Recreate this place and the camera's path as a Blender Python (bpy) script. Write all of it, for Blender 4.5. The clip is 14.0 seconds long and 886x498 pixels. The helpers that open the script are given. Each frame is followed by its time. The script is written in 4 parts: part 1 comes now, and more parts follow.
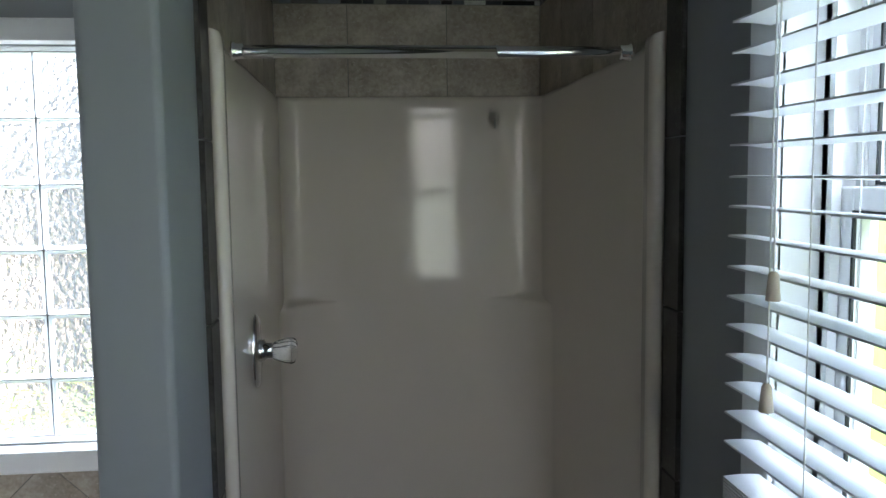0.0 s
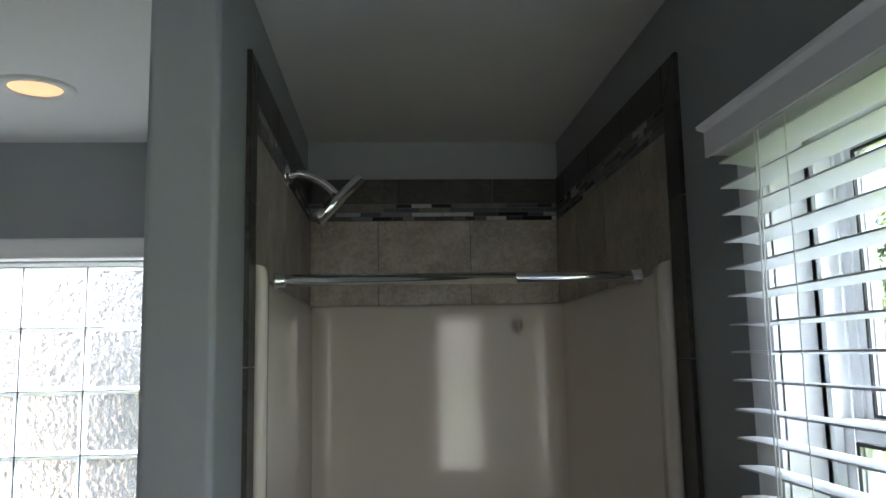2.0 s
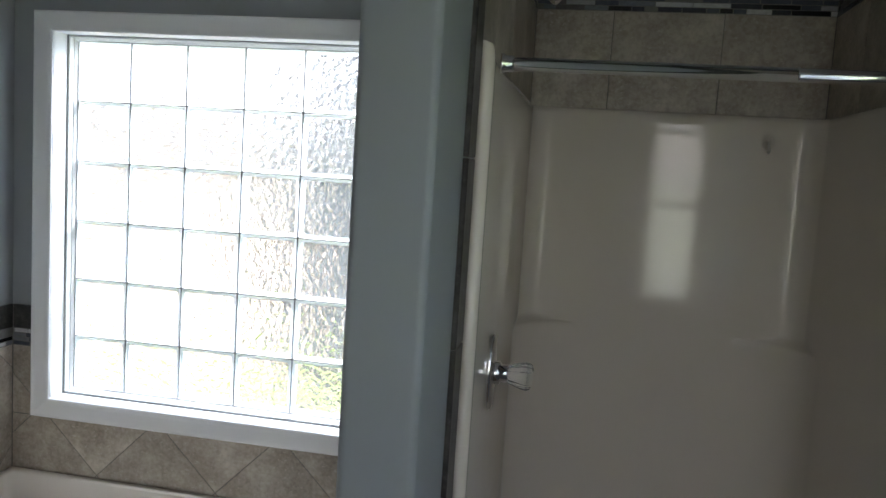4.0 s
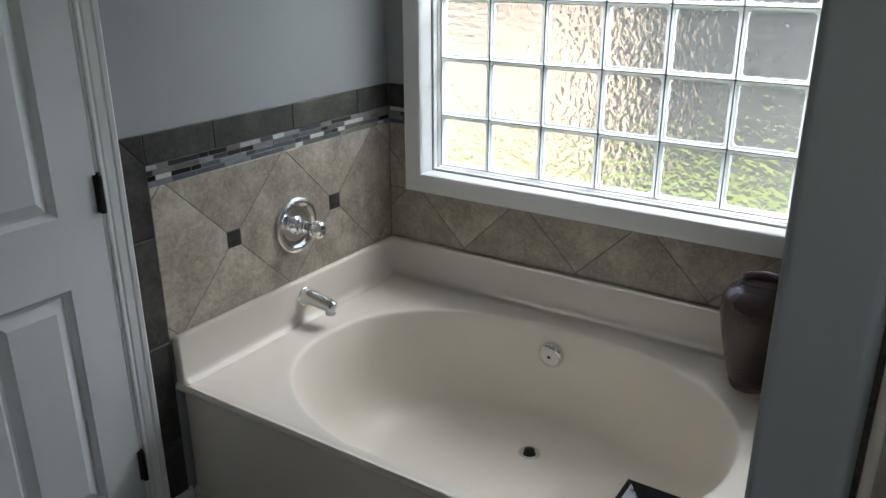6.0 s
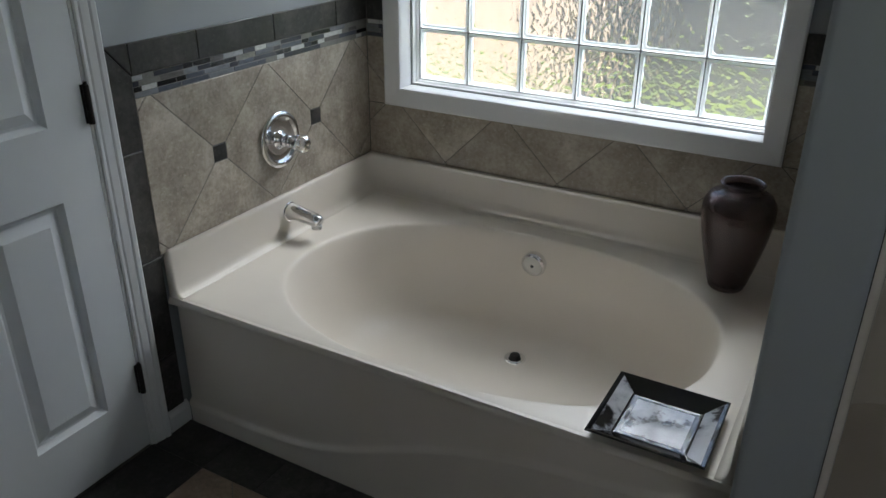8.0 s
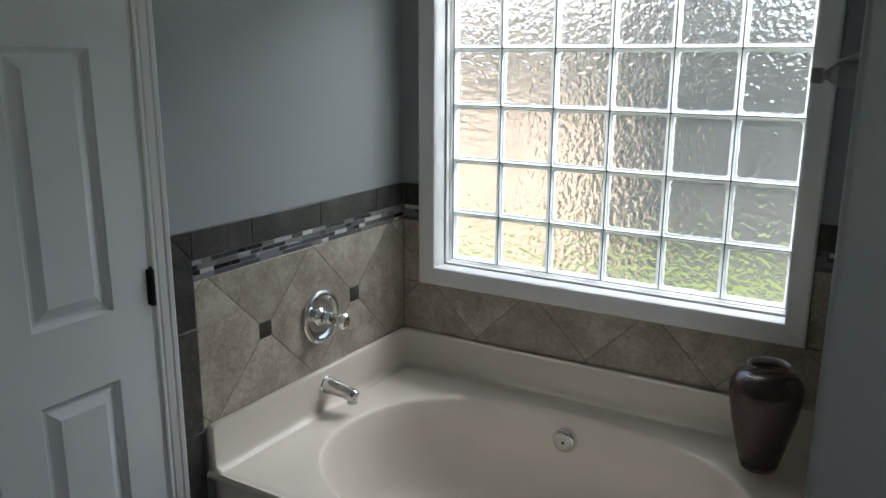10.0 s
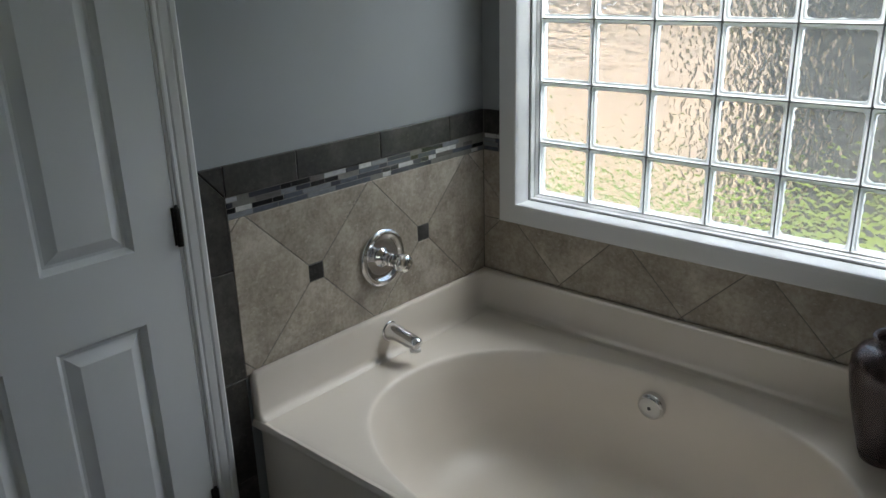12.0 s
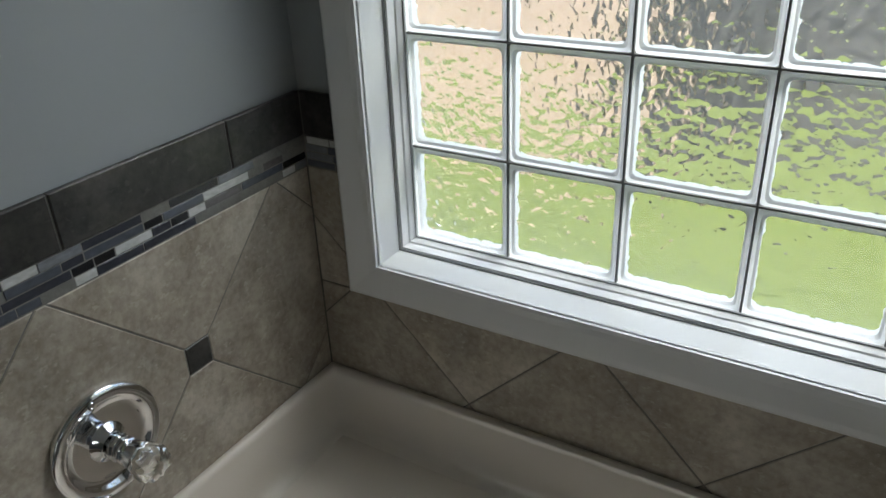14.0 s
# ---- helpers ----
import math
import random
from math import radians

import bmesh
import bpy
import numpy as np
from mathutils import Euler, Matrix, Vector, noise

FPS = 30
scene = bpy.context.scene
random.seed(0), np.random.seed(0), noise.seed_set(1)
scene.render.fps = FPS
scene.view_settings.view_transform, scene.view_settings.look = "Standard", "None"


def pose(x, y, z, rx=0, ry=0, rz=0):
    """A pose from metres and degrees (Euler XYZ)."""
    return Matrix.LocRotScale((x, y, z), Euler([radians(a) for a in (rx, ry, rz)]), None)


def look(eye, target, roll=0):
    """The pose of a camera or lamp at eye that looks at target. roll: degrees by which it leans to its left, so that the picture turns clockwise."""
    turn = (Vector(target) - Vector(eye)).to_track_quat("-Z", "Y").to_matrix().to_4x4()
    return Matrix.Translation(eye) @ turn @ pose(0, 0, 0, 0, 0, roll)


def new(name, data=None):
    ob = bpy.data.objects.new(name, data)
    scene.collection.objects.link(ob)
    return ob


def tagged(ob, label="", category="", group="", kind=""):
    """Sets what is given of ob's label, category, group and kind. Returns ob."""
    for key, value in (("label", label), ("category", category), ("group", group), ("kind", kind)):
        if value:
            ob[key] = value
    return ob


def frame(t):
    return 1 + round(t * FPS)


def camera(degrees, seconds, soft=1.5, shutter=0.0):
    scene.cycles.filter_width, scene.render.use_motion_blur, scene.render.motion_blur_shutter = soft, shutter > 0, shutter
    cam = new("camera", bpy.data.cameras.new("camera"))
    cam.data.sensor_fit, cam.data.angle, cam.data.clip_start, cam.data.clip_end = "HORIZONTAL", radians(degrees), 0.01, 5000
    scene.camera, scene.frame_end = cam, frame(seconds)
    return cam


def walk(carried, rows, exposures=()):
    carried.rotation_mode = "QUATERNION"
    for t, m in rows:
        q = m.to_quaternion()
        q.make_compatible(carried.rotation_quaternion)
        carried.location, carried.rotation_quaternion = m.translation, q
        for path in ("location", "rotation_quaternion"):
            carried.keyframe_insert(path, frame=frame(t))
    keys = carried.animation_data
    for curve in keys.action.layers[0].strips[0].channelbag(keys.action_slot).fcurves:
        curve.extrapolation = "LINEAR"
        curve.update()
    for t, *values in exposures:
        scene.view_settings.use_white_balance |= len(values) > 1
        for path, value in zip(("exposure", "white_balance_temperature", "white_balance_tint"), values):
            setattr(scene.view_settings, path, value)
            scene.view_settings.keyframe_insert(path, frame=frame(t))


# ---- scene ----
cam = camera(58.6, 14.0)
PATH = [
    (0, (1.795, -2.531, 1.633), (1.99, -0.549, 1.447), -0.7),
    (0.5, (1.794, -2.552, 1.654), (1.984, -0.563, 1.573), -0.7),
    (1, (1.793, -2.579, 1.677), (1.971, -0.587, 1.734), -0.7),
    (1.5, (1.789, -2.613, 1.698), (1.937, -0.627, 1.88), -1.3),
    (2, (1.788, -2.633, 1.709), (1.925, -0.655, 1.977), -1.1),
    (4.3, (1.696, -2.407, 1.662), (1.285, -0.469, 1.386), 3.0),
    (4.5, (1.661, -2.4, 1.649), (1.198, -0.479, 1.341), 2.5),
    (4.8, (1.62, -2.383, 1.643), (0.951, -0.532, 1.288), 3.5),
    (5, (1.603, -2.351, 1.638), (0.847, -0.539, 1.255), 4.3),
    (5.5, (1.594, -2.295, 1.577), (0.617, -0.649, 0.998), 0.8),
    (6, (1.56, -2.356, 1.55), (0.531, -0.789, 0.853), -0.1),
    (6.5, (1.514, -2.432, 1.528), (0.506, -0.884, 0.76), -1.5),
    (7, (1.492, -2.449, 1.494), (0.612, -0.878, 0.624), 0.2),
    (9.5, (1.493, -2.524, 1.549), (0.549, -0.886, 0.897), 1.3),
    (10, (1.496, -2.557, 1.583), (0.497, -0.889, 1.114), 0.3),
    (10.5, (1.562, -2.575, 1.655), (0.527, -0.884, 1.39), 1.1),
    (11, (1.568, -2.613, 1.658), (0.533, -0.902, 1.644), 2.8),
    (11.5, (1.55, -2.562, 1.648), (0.477, -0.879, 1.521), 2.9),
    (12, (1.515, -2.192, 1.561), (0.257, -0.783, 0.902), -1.5),
    (12.5, (1.441, -1.939, 1.549), (0.226, -0.526, 0.822), -4.2),
    (13, (1.250, -1.646, 1.539), (0.198, -0.110, 0.809), -1.4),
    (13.5, (1.009, -1.364, 1.543), (0.017, 0.178, 0.745), -5.0),
    (14, (0.761, -1.12, 1.511), (-0.173, 0.384, 0.578), -2.4),
]
EXPOSURES = [(0, 3.62, 5950, 10), (0.5, 3.5, 6050, 11), (1.5, 3.55, 6200, 13), (2.2, 3.6, 6200, 13), (4.4, 3.34, 6150, 11), (5, 3.0, 6100, 10), (5.5, 2.8, 6350, 9), (6, 2.7, 6500, 9), (7, 2.43, 6400, 8), (9.5, 2.58, 6500, 9), (11, 2.2, 6550, 8), (12, 2.26, 6550, 8), (14, 2.0, 6650, 7)]
walk(cam, [(t, look(*row)) for t, *row in PATH], EXPOSURES)

# world, sun, lights
SUN_EL, SUN_AZ = radians(62), radians(200)
world = bpy.data.worlds.new("world")
scene.world = world
world.use_nodes = True
wn = world.node_tree.nodes
sky = wn.new("ShaderNodeTexSky")
sky.sky_type = "NISHITA"
sky.sun_disc = False
sky.sun_elevation, sky.sun_rotation = SUN_EL, SUN_AZ
sky.air_density, sky.dust_density = 1.0, 6.0
world.node_tree.links.new(sky.outputs[0], wn["Background"].inputs[0])
wn["Background"].inputs[1].default_value = 0.15
sun = new("sun", bpy.data.lights.new("sun", "SUN"))
sun.data.energy, sun.data.angle, sun.data.color = 1.2, radians(10), (1.0, 0.96, 0.9)
sun.matrix_world = look((0, 0, 0), (-math.sin(SUN_AZ) * math.cos(SUN_EL), -math.cos(SUN_AZ) * math.cos(SUN_EL), -math.sin(SUN_EL)))

south_light = new("south_window_light", bpy.data.lights.new("south_window_light", "AREA"))
south_light.data.shape, south_light.data.size, south_light.data.size_y = "RECTANGLE", 0.33, 1.30
south_light.data.energy, south_light.data.color = 0.80, (1.0, 0.97, 0.92)
south_light.matrix_world = look((2.15, -3.70, 1.525), (2.15, 0, 1.525))

# added lamp above the window's line of sight, boosts the sky's light
north_light = new("north_fill_lamp", bpy.data.lights.new("north_fill_lamp", "AREA"))
north_light.data.shape, north_light.data.size, north_light.data.size_y = "RECTANGLE", 1.8, 1.0
north_light.data.energy, north_light.data.color = 13.5, (0.93, 0.965, 0.98)
north_light.matrix_world = look((0.95, 1.15, 2.90), (0.35, -0.5, 1.05))
# unseen extra lamp outside the east window, brightens blinds and shower
east_light = new("east_fill_lamp", bpy.data.lights.new("east_fill_lamp", "AREA"))
east_light.data.shape, east_light.data.size, east_light.data.size_y = "RECTANGLE", 1.6, 1.0
east_light.data.energy, east_light.data.color = 4.5, (0.88, 0.95, 1.0)
east_light.matrix_world = look((3.6, -2.0, 2.9), (2.3, -1.95, 1.6))


# ---- materials ----
class Mat:
    """A node material built up in a few lines."""

    def __init__(self, name, color, rough=0.5, metal=0.0, **extra):
        self.m = bpy.data.materials.new(name)
        self.m.use_nodes = True
        self.n, self.l = self.m.node_tree.nodes, self.m.node_tree.links
        self.b = self.n["Principled BSDF"]
        self.b.inputs["Base Color"].default_value = (*color, 1)
        self.b.inputs["Roughness"].default_value = rough
        self.b.inputs["Metallic"].default_value = metal
        for key, value in extra.items():
            self.b.inputs[key].default_value = value
        self.coord = self.n.new("ShaderNodeTexCoord").outputs["Object"]
        self.color = None

    def noise(self, scale, detail=4.0, rough=0.55, stretch=None):
        t = self.n.new("ShaderNodeTexNoise")
        t.inputs["Scale"].default_value, t.inputs["Detail"].default_value, t.inputs["Roughness"].default_value = scale, detail, rough
        src = self.coord
        if stretch:
            mp = self.n.new("ShaderNodeMapping")
            mp.inputs["Scale"].default_value = stretch
            self.l.new(src, mp.inputs[0])
            src = mp.outputs[0]
        self.l.new(src, t.inputs["Vector"])
        return t.outputs["Fac"]

    def ramp(self, fac, *stops):
        r = self.n.new("ShaderNodeValToRGB")
        e = r.color_ramp.elements
        while len(e) < len(stops):
            e.new(0.5)
        for el, (pos, col) in zip(e, stops):
            el.position, el.color = pos, (*col, 1)
        self.l.new(fac, r.inputs[0])
        return r.outputs[0]

    def mix(self, a, b, fac, mode="MIX"):
        x = self.n.new("ShaderNodeMix")
        x.data_type, x.blend_type = "RGBA", mode
        for src, sock in ((fac, x.inputs[0]), (a, x.inputs[6]), (b, x.inputs[7])):
            if isinstance(src, (int, float)):
                sock.default_value = src
            elif isinstance(src, tuple):
                sock.default_value = (*src, 1)
            else:
                self.l.new(src, sock)
        return x.outputs[2]

    def base(self, out):
        self.l.new(out, self.b.inputs["Base Color"])
        return self

    def random(self, low, high):
        o = self.n.new("ShaderNodeObjectInfo").outputs["Random"]
        return self.span(o, low, high)

    def span(self, fac, low, high):
        r = self.n.new("ShaderNodeMapRange")
        self.l.new(fac, r.inputs[0])
        r.inputs[3].default_value, r.inputs[4].default_value = low, high
        return r.outputs[0]

    def rough(self, fac, low, high):
        self.l.new(self.span(fac, low, high), self.b.inputs["Roughness"])
        return self

    def bump(self, fac, strength, distance):
        b = self.n.new("ShaderNodeBump")
        b.inputs["Strength"].default_value, b.inputs["Distance"].default_value = strength, distance
        self.l.new(fac, b.inputs["Height"])
        self.l.new(b.outputs[0], self.b.inputs["Normal"])
        return self

    def value(self, color, fac):
        """color, lightened or darkened by fac."""
        h = self.n.new("ShaderNodeHueSaturation")
        self.l.new(fac, h.inputs["Value"])
        if isinstance(color, tuple):
            h.inputs["Color"].default_value = (*color, 1)
        else:
            self.l.new(color, h.inputs["Color"])
        return h.outputs[0]


def paint(name, color, rough, orange=0.25, dist=0.0006):
    m = Mat(name, color, rough)
    low = m.noise(1.3, 3)
    m.base(m.value(color, m.span(low, 0.94, 1.06)))
    m.rough(m.noise(7, 3), rough - 0.06, rough + 0.08)
    m.bump(m.noise(260, 2), orange, dist)
    return m.m


def stone(name, dark, mid, light, rough, scale=9.0, vary=(0.86, 1.12), pits=0.25):
    m = Mat(name, mid, rough)
    off = m.n.new("ShaderNodeVectorMath")
    off.operation = "MULTIPLY_ADD"
    rnd = m.n.new("ShaderNodeObjectInfo").outputs["Random"]
    m.l.new(m.coord, off.inputs[0])
    off.inputs[1].default_value = (1, 1, 1)
    comb = m.n.new("ShaderNodeCombineXYZ")
    m.l.new(m.span(rnd, 0, 31), comb.inputs[0])
    m.l.new(m.span(rnd, 0, 57), comb.inputs[2])
    m.l.new(comb.outputs[0], off.inputs[2])
    m.coord = off.outputs[0]
    cloud = m.noise(scale, 5, 0.62)
    fine = m.noise(scale * 9, 4, 0.6)
    c = m.ramp(cloud, (0.32, dark), (0.5, mid), (0.68, light))
    f = m.ramp(fine, (0.35, dark), (0.6, light))
    c = m.mix(c, f, 0.3)
    veins = m.noise(scale * 2.6, 7, 0.72)
    c = m.mix(c, light, m.ramp(veins, (0.57, (0, 0, 0)), (0.66, (0.42, 0.42, 0.42))))
    c = m.mix(c, dark, m.ramp(veins, (0.33, (0.38, 0.38, 0.38)), (0.43, (0, 0, 0))))
    flecks = m.noise(scale * 5.5, 3, 0.65, (1.0, 1.0, 1.7))
    c = m.mix(c, light, m.ramp(flecks, (0.60, (0, 0, 0)), (0.66, (0.55, 0.55, 0.55))))
    m.base(m.value(c, m.random(*vary)))
    m.rough(fine, rough - 0.08, rough + 0.12)
    m.bump(fine, pits, 0.0012)
    return m.m


M = {}
M["wall"] = paint("grey wall paint", (0.30, 0.32, 0.335), 0.55)
M["ceiling"] = paint("ceiling paint", (0.62, 0.63, 0.62), 0.8, 0.5, 0.001)
M["trim"] = paint("white trim paint", (0.79, 0.80, 0.81), 0.32, 0.06)
M["door"] = paint("white door paint", (0.66, 0.68, 0.70), 0.36, 0.08)
M["vinyl"] = paint("white vinyl", (0.80, 0.81, 0.82), 0.3, 0.03)
M["tile"] = stone("beige ceramic tile", (0.21, 0.178, 0.142), (0.335, 0.288, 0.232), (0.51, 0.465, 0.40), 0.38)
M["dark"] = stone("dark slate tile", (0.011, 0.0105, 0.010), (0.021, 0.020, 0.019), (0.075, 0.070, 0.064), 0.42, 8.0, (0.8, 1.2))
M["grout"] = stone("grout", (0.11, 0.105, 0.10), (0.15, 0.145, 0.135), (0.19, 0.185, 0.175), 0.85, 30)
M["floor_tile"] = stone("floor tile", (0.16, 0.12, 0.095), (0.26, 0.185, 0.14), (0.34, 0.26, 0.20), 0.4)
m = Mat("mosaic strip", (0.2, 0.2, 0.22), 0.15)
rnd = m.n.new("ShaderNodeObjectInfo").outputs["Random"]
r = m.ramp(rnd, (0.0, (0.52, 0.53, 0.52)), (0.14, (0.19, 0.20, 0.22)), (0.28, (0.085, 0.095, 0.115)), (0.48, (0.04, 0.043, 0.055)), (0.66, (0.010, 0.010, 0.012)), (0.84, (0.13, 0.125, 0.12)), (0.93, (0.34, 0.35, 0.36)))
m.n[-1].color_ramp.interpolation = "CONSTANT"
streak = m.noise(60, 4, 0.6, (1, 1, 2.5))
m.base(m.mix(r, m.ramp(streak, (0.3, (0.75, 0.75, 0.75)), (0.7, (1.15, 1.15, 1.18))), 0.8, "MULTIPLY"))
m.rough(streak, 0.08, 0.3)
M["mosaic"] = m.m


def glossy_plastic(name, color, rough, coat, wave=0.12):
    m = Mat(name, color, rough)
    m.b.inputs["Coat Weight"].default_value = coat
    m.b.inputs["Coat Roughness"].default_value = 0.06
    cloud = m.noise(2.2, 4)
    m.base(m.value(color, m.span(cloud, 0.95, 1.04)))
    m.rough(m.noise(11, 4), max(0.03, rough - 0.05), rough + 0.06)
    m.bump(m.noise(5, 2), wave, 0.004)
    return m.m


M["tub"] = glossy_plastic("biscuit acrylic", (0.71, 0.65, 0.58), 0.38, 0.12)
M["surround"] = glossy_plastic("almond fibreglass", (0.70, 0.645, 0.575), 0.07, 0.0, 0.03)
M["surround"].node_tree.nodes["Principled BSDF"].inputs["Specular IOR Level"].default_value = 0.3
M["chrome"] = Mat("chrome", (0.80, 0.80, 0.81), 0.07, 1.0).m
M["nickel"] = Mat("brushed nickel", (0.66, 0.65, 0.63), 0.36, 1.0).m
M["bronze"] = Mat("oil rubbed bronze", (0.02, 0.018, 0.017), 0.4, 0.6).m
M["black"] = Mat("black gasket", (0.03, 0.032, 0.035), 0.5).m
M["white_plastic"] = Mat("white overflow plate", (0.7, 0.68, 0.64), 0.3).m
M["spacer"] = Mat("dark spacer", (0.14, 0.145, 0.14), 0.5).m
M["joint"] = Mat("grey joint", (0.30, 0.31, 0.31), 0.6).m
M["wood_bead"] = Mat("beige plastic tassel", (0.55, 0.48, 0.40), 0.5).m
M["cord"] = Mat("white cord", (0.75, 0.75, 0.73), 0.8).m
m = Mat("blind slat", (0.78, 0.79, 0.81), 0.4)
m.rough(m.noise(20, 3, 0.5, (1, 0.1, 1)), 0.33, 0.5)
m.b.inputs["Subsurface Weight"].default_value = 0.0
M["slat"] = m.m
m = Mat("clear acrylic", (0.95, 0.96, 0.96), 0.02)
m.b.inputs["Transmission Weight"].default_value, m.b.inputs["IOR"].default_value = 1.0, 1.49
M["acrylic"] = m.m
m = Mat("soft clear plastic", (0.97, 0.97, 0.96), 0.05)
m.b.inputs["Transmission Weight"].default_value, m.b.inputs["IOR"].default_value = 1.0, 1.08
M["clear"] = m.m
# tint dims the overbright outside, in place of a modelled screen
m = Mat("window glass tinted to dim the outside", (0.76, 0.79, 0.78), 0.0)
m.b.inputs["Transmission Weight"].default_value, m.b.inputs["IOR"].default_value = 1.0, 1.1
M["pane"] = m.m
m = Mat("wavy block glass", (0.97, 0.985, 0.985), 0.03)
m.b.inputs["Transmission Weight"].default_value, m.b.inputs["IOR"].default_value = 1.0, 1.49
wave = m.noise(55, 1.6, 0.45, (1.05, 1.0, 1.0))
m.bump(wave, 1.0, 0.0057)
haze = m.n.new("ShaderNodeBsdfTranslucent")
haze.inputs[0].default_value = (0.95, 0.96, 0.96, 1)
mx = m.n.new("ShaderNodeMixShader")
m.l.new(m.span(m.noise(30, 4), 0.035, 0.06), mx.inputs[0])
m.l.new(m.b.outputs[0], mx.inputs[1]), m.l.new(haze.outputs[0], mx.inputs[2])
m.l.new(mx.outputs[0], m.n["Material Output"].inputs[0])
M["wavy"] = m.m
m = Mat("frosted block rim", (0.83, 0.835, 0.83), 0.3)
m.bump(m.noise(120, 3), 0.8, 0.004)
tr = m.n.new("ShaderNodeBsdfTranslucent")
tr.inputs[0].default_value = (0.97, 0.975, 0.97, 1)
mx = m.n.new("ShaderNodeMixShader")
mx.inputs[0].default_value = 0.94
m.l.new(m.b.outputs[0], mx.inputs[1]), m.l.new(tr.outputs[0], mx.inputs[2])
m.l.new(mx.outputs[0], m.n["Material Output"].inputs[0])
M["rim"] = m.m
m = Mat("smoked purple glass", (0.27, 0.205, 0.21), 0.05)
m.b.inputs["Transmission Weight"].default_value, m.b.inputs["IOR"].default_value = 0.9, 1.45
m.bump(m.noise(40, 2, 0.5, (1, 1, 0.15)), 0.25, 0.003)
M["vase"] = m.m
m = Mat("marbled plate glaze", (0.01, 0.01, 0.012), 0.07)
v = m.noise(13, 5, 0.62)
m.base(m.ramp(v, (0.38, (0.008, 0.008, 0.01)), (0.42, (0.10, 0.10, 0.11)), (0.47, (0.40, 0.42, 0.46)), (0.62, (0.55, 0.57, 0.61))))
M["marble_glaze"] = m.m
M["black_glaze"] = Mat("black glaze", (0.008, 0.008, 0.009), 0.06).m
m = Mat("lamp glow", (1, 0.8, 0.6), 0.5)
m.b.inputs["Emission Color"].default_value, m.b.inputs["Emission Strength"].default_value = (1.0, 0.42, 0.13, 1), 0.088
M["glow"] = m.m
m = Mat("lawn", (0.09, 0.15, 0.03), 0.9)
g1, g2 = m.noise(0.5, 4), m.noise(9, 5, 0.7)
c = m.ramp(g1, (0.35, (0.075, 0.112, 0.015)), (0.65, (0.110, 0.152, 0.026)))
m.base(m.mix(c, m.ramp(g2, (0.3, (0.048, 0.078, 0.018)), (0.7, (0.12, 0.16, 0.038))), 0.45))
m.bump(g2, 0.6, 0.03)
M["lawn"] = m.m
M["brick"] = stone("tan brick", (0.24, 0.165, 0.11), (0.36, 0.26, 0.18), (0.46, 0.35, 0.25), 0.8, 6.0, (0.75, 1.15))
m = Mat("tan brick courses", (0.38, 0.285, 0.205), 0.9)
turned = m.n.new("ShaderNodeMapping")
turned.inputs["Rotation"].default_value = (radians(90), 0, 0)
m.l.new(m.coord, turned.inputs[0])
bricks = m.n.new("ShaderNodeTexBrick")
m.l.new(turned.outputs[0], bricks.inputs["Vector"])
for key, value in (("Color1", (0.26, 0.195, 0.155, 1)), ("Color2", (0.37, 0.295, 0.25, 1)), ("Mortar", (0.50, 0.46, 0.42, 1)), ("Scale", 1.0), ("Mortar Size", 0.008), ("Brick Width", 0.21), ("Row Height", 0.075)):
    bricks.inputs[key].default_value = value
m.base(m.mix(bricks.outputs[0], m.ramp(m.noise(5, 5), (0.3, (0.72, 0.68, 0.62)), (0.7, (1.1, 1.08, 1.05))), 0.8, "MULTIPLY"))
m.bump(m.noise(30, 4), 0.4, 0.01)
M["mortar"] = m.m
M["siding"] = stone("grey siding", (0.075, 0.077, 0.082), (0.09, 0.092, 0.098), (0.105, 0.108, 0.112), 0.6, 2.0, (0.95, 1.05), 0.1)
M["shingle"] = stone("grey shingle", (0.08, 0.08, 0.083), (0.12, 0.12, 0.122), (0.17, 0.17, 0.17), 0.9, 14.0, (0.8, 1.2))
M["pale_shingle"] = stone("pale grey shingle", (0.11, 0.11, 0.11), (0.135, 0.135, 0.135), (0.17, 0.17, 0.17), 0.9, 14.0, (0.9, 1.1))
m = Mat("foliage", (0.05, 0.09, 0.03), 0.7)
m.base(m.ramp(m.noise(1.5, 5), (0.3, (0.03, 0.06, 0.02)), (0.7, (0.10, 0.15, 0.05))))
M["leaf"] = m.m
M["bark"] = stone("bark", (0.06, 0.045, 0.035), (0.11, 0.085, 0.065), (0.17, 0.14, 0.11), 0.9, 5.0)


# ---- mesh helpers ----
def thing(name, label="", category="", group="", at=(0, 0, 0), kind=""):
    ob = new(name)
    ob.empty_display_size = 0.05
    ob.location = at
    return tagged(ob, label, category, group, kind)


def part(name, bm, material, parent=None, label="", smooth=False, kind=""):
    """One mesh object from a bmesh in world places, hung under parent."""
    me = bpy.data.meshes.new(name)
    bm.to_mesh(me)
    bm.free()
    for mat in (material if isinstance(material, (list, tuple)) else [material]):
        me.materials.append(M[mat])
    ob = new(name, me)
    if smooth:
        for p in me.polygons:
            p.use_smooth = True
    if parent:
        ob.parent = parent
        at = parent.location.copy()
        up = parent.parent
        while up:
            at += up.location
            up = up.parent
        me.transform(Matrix.Translation(-at))
    return tagged(ob, label, kind=kind)


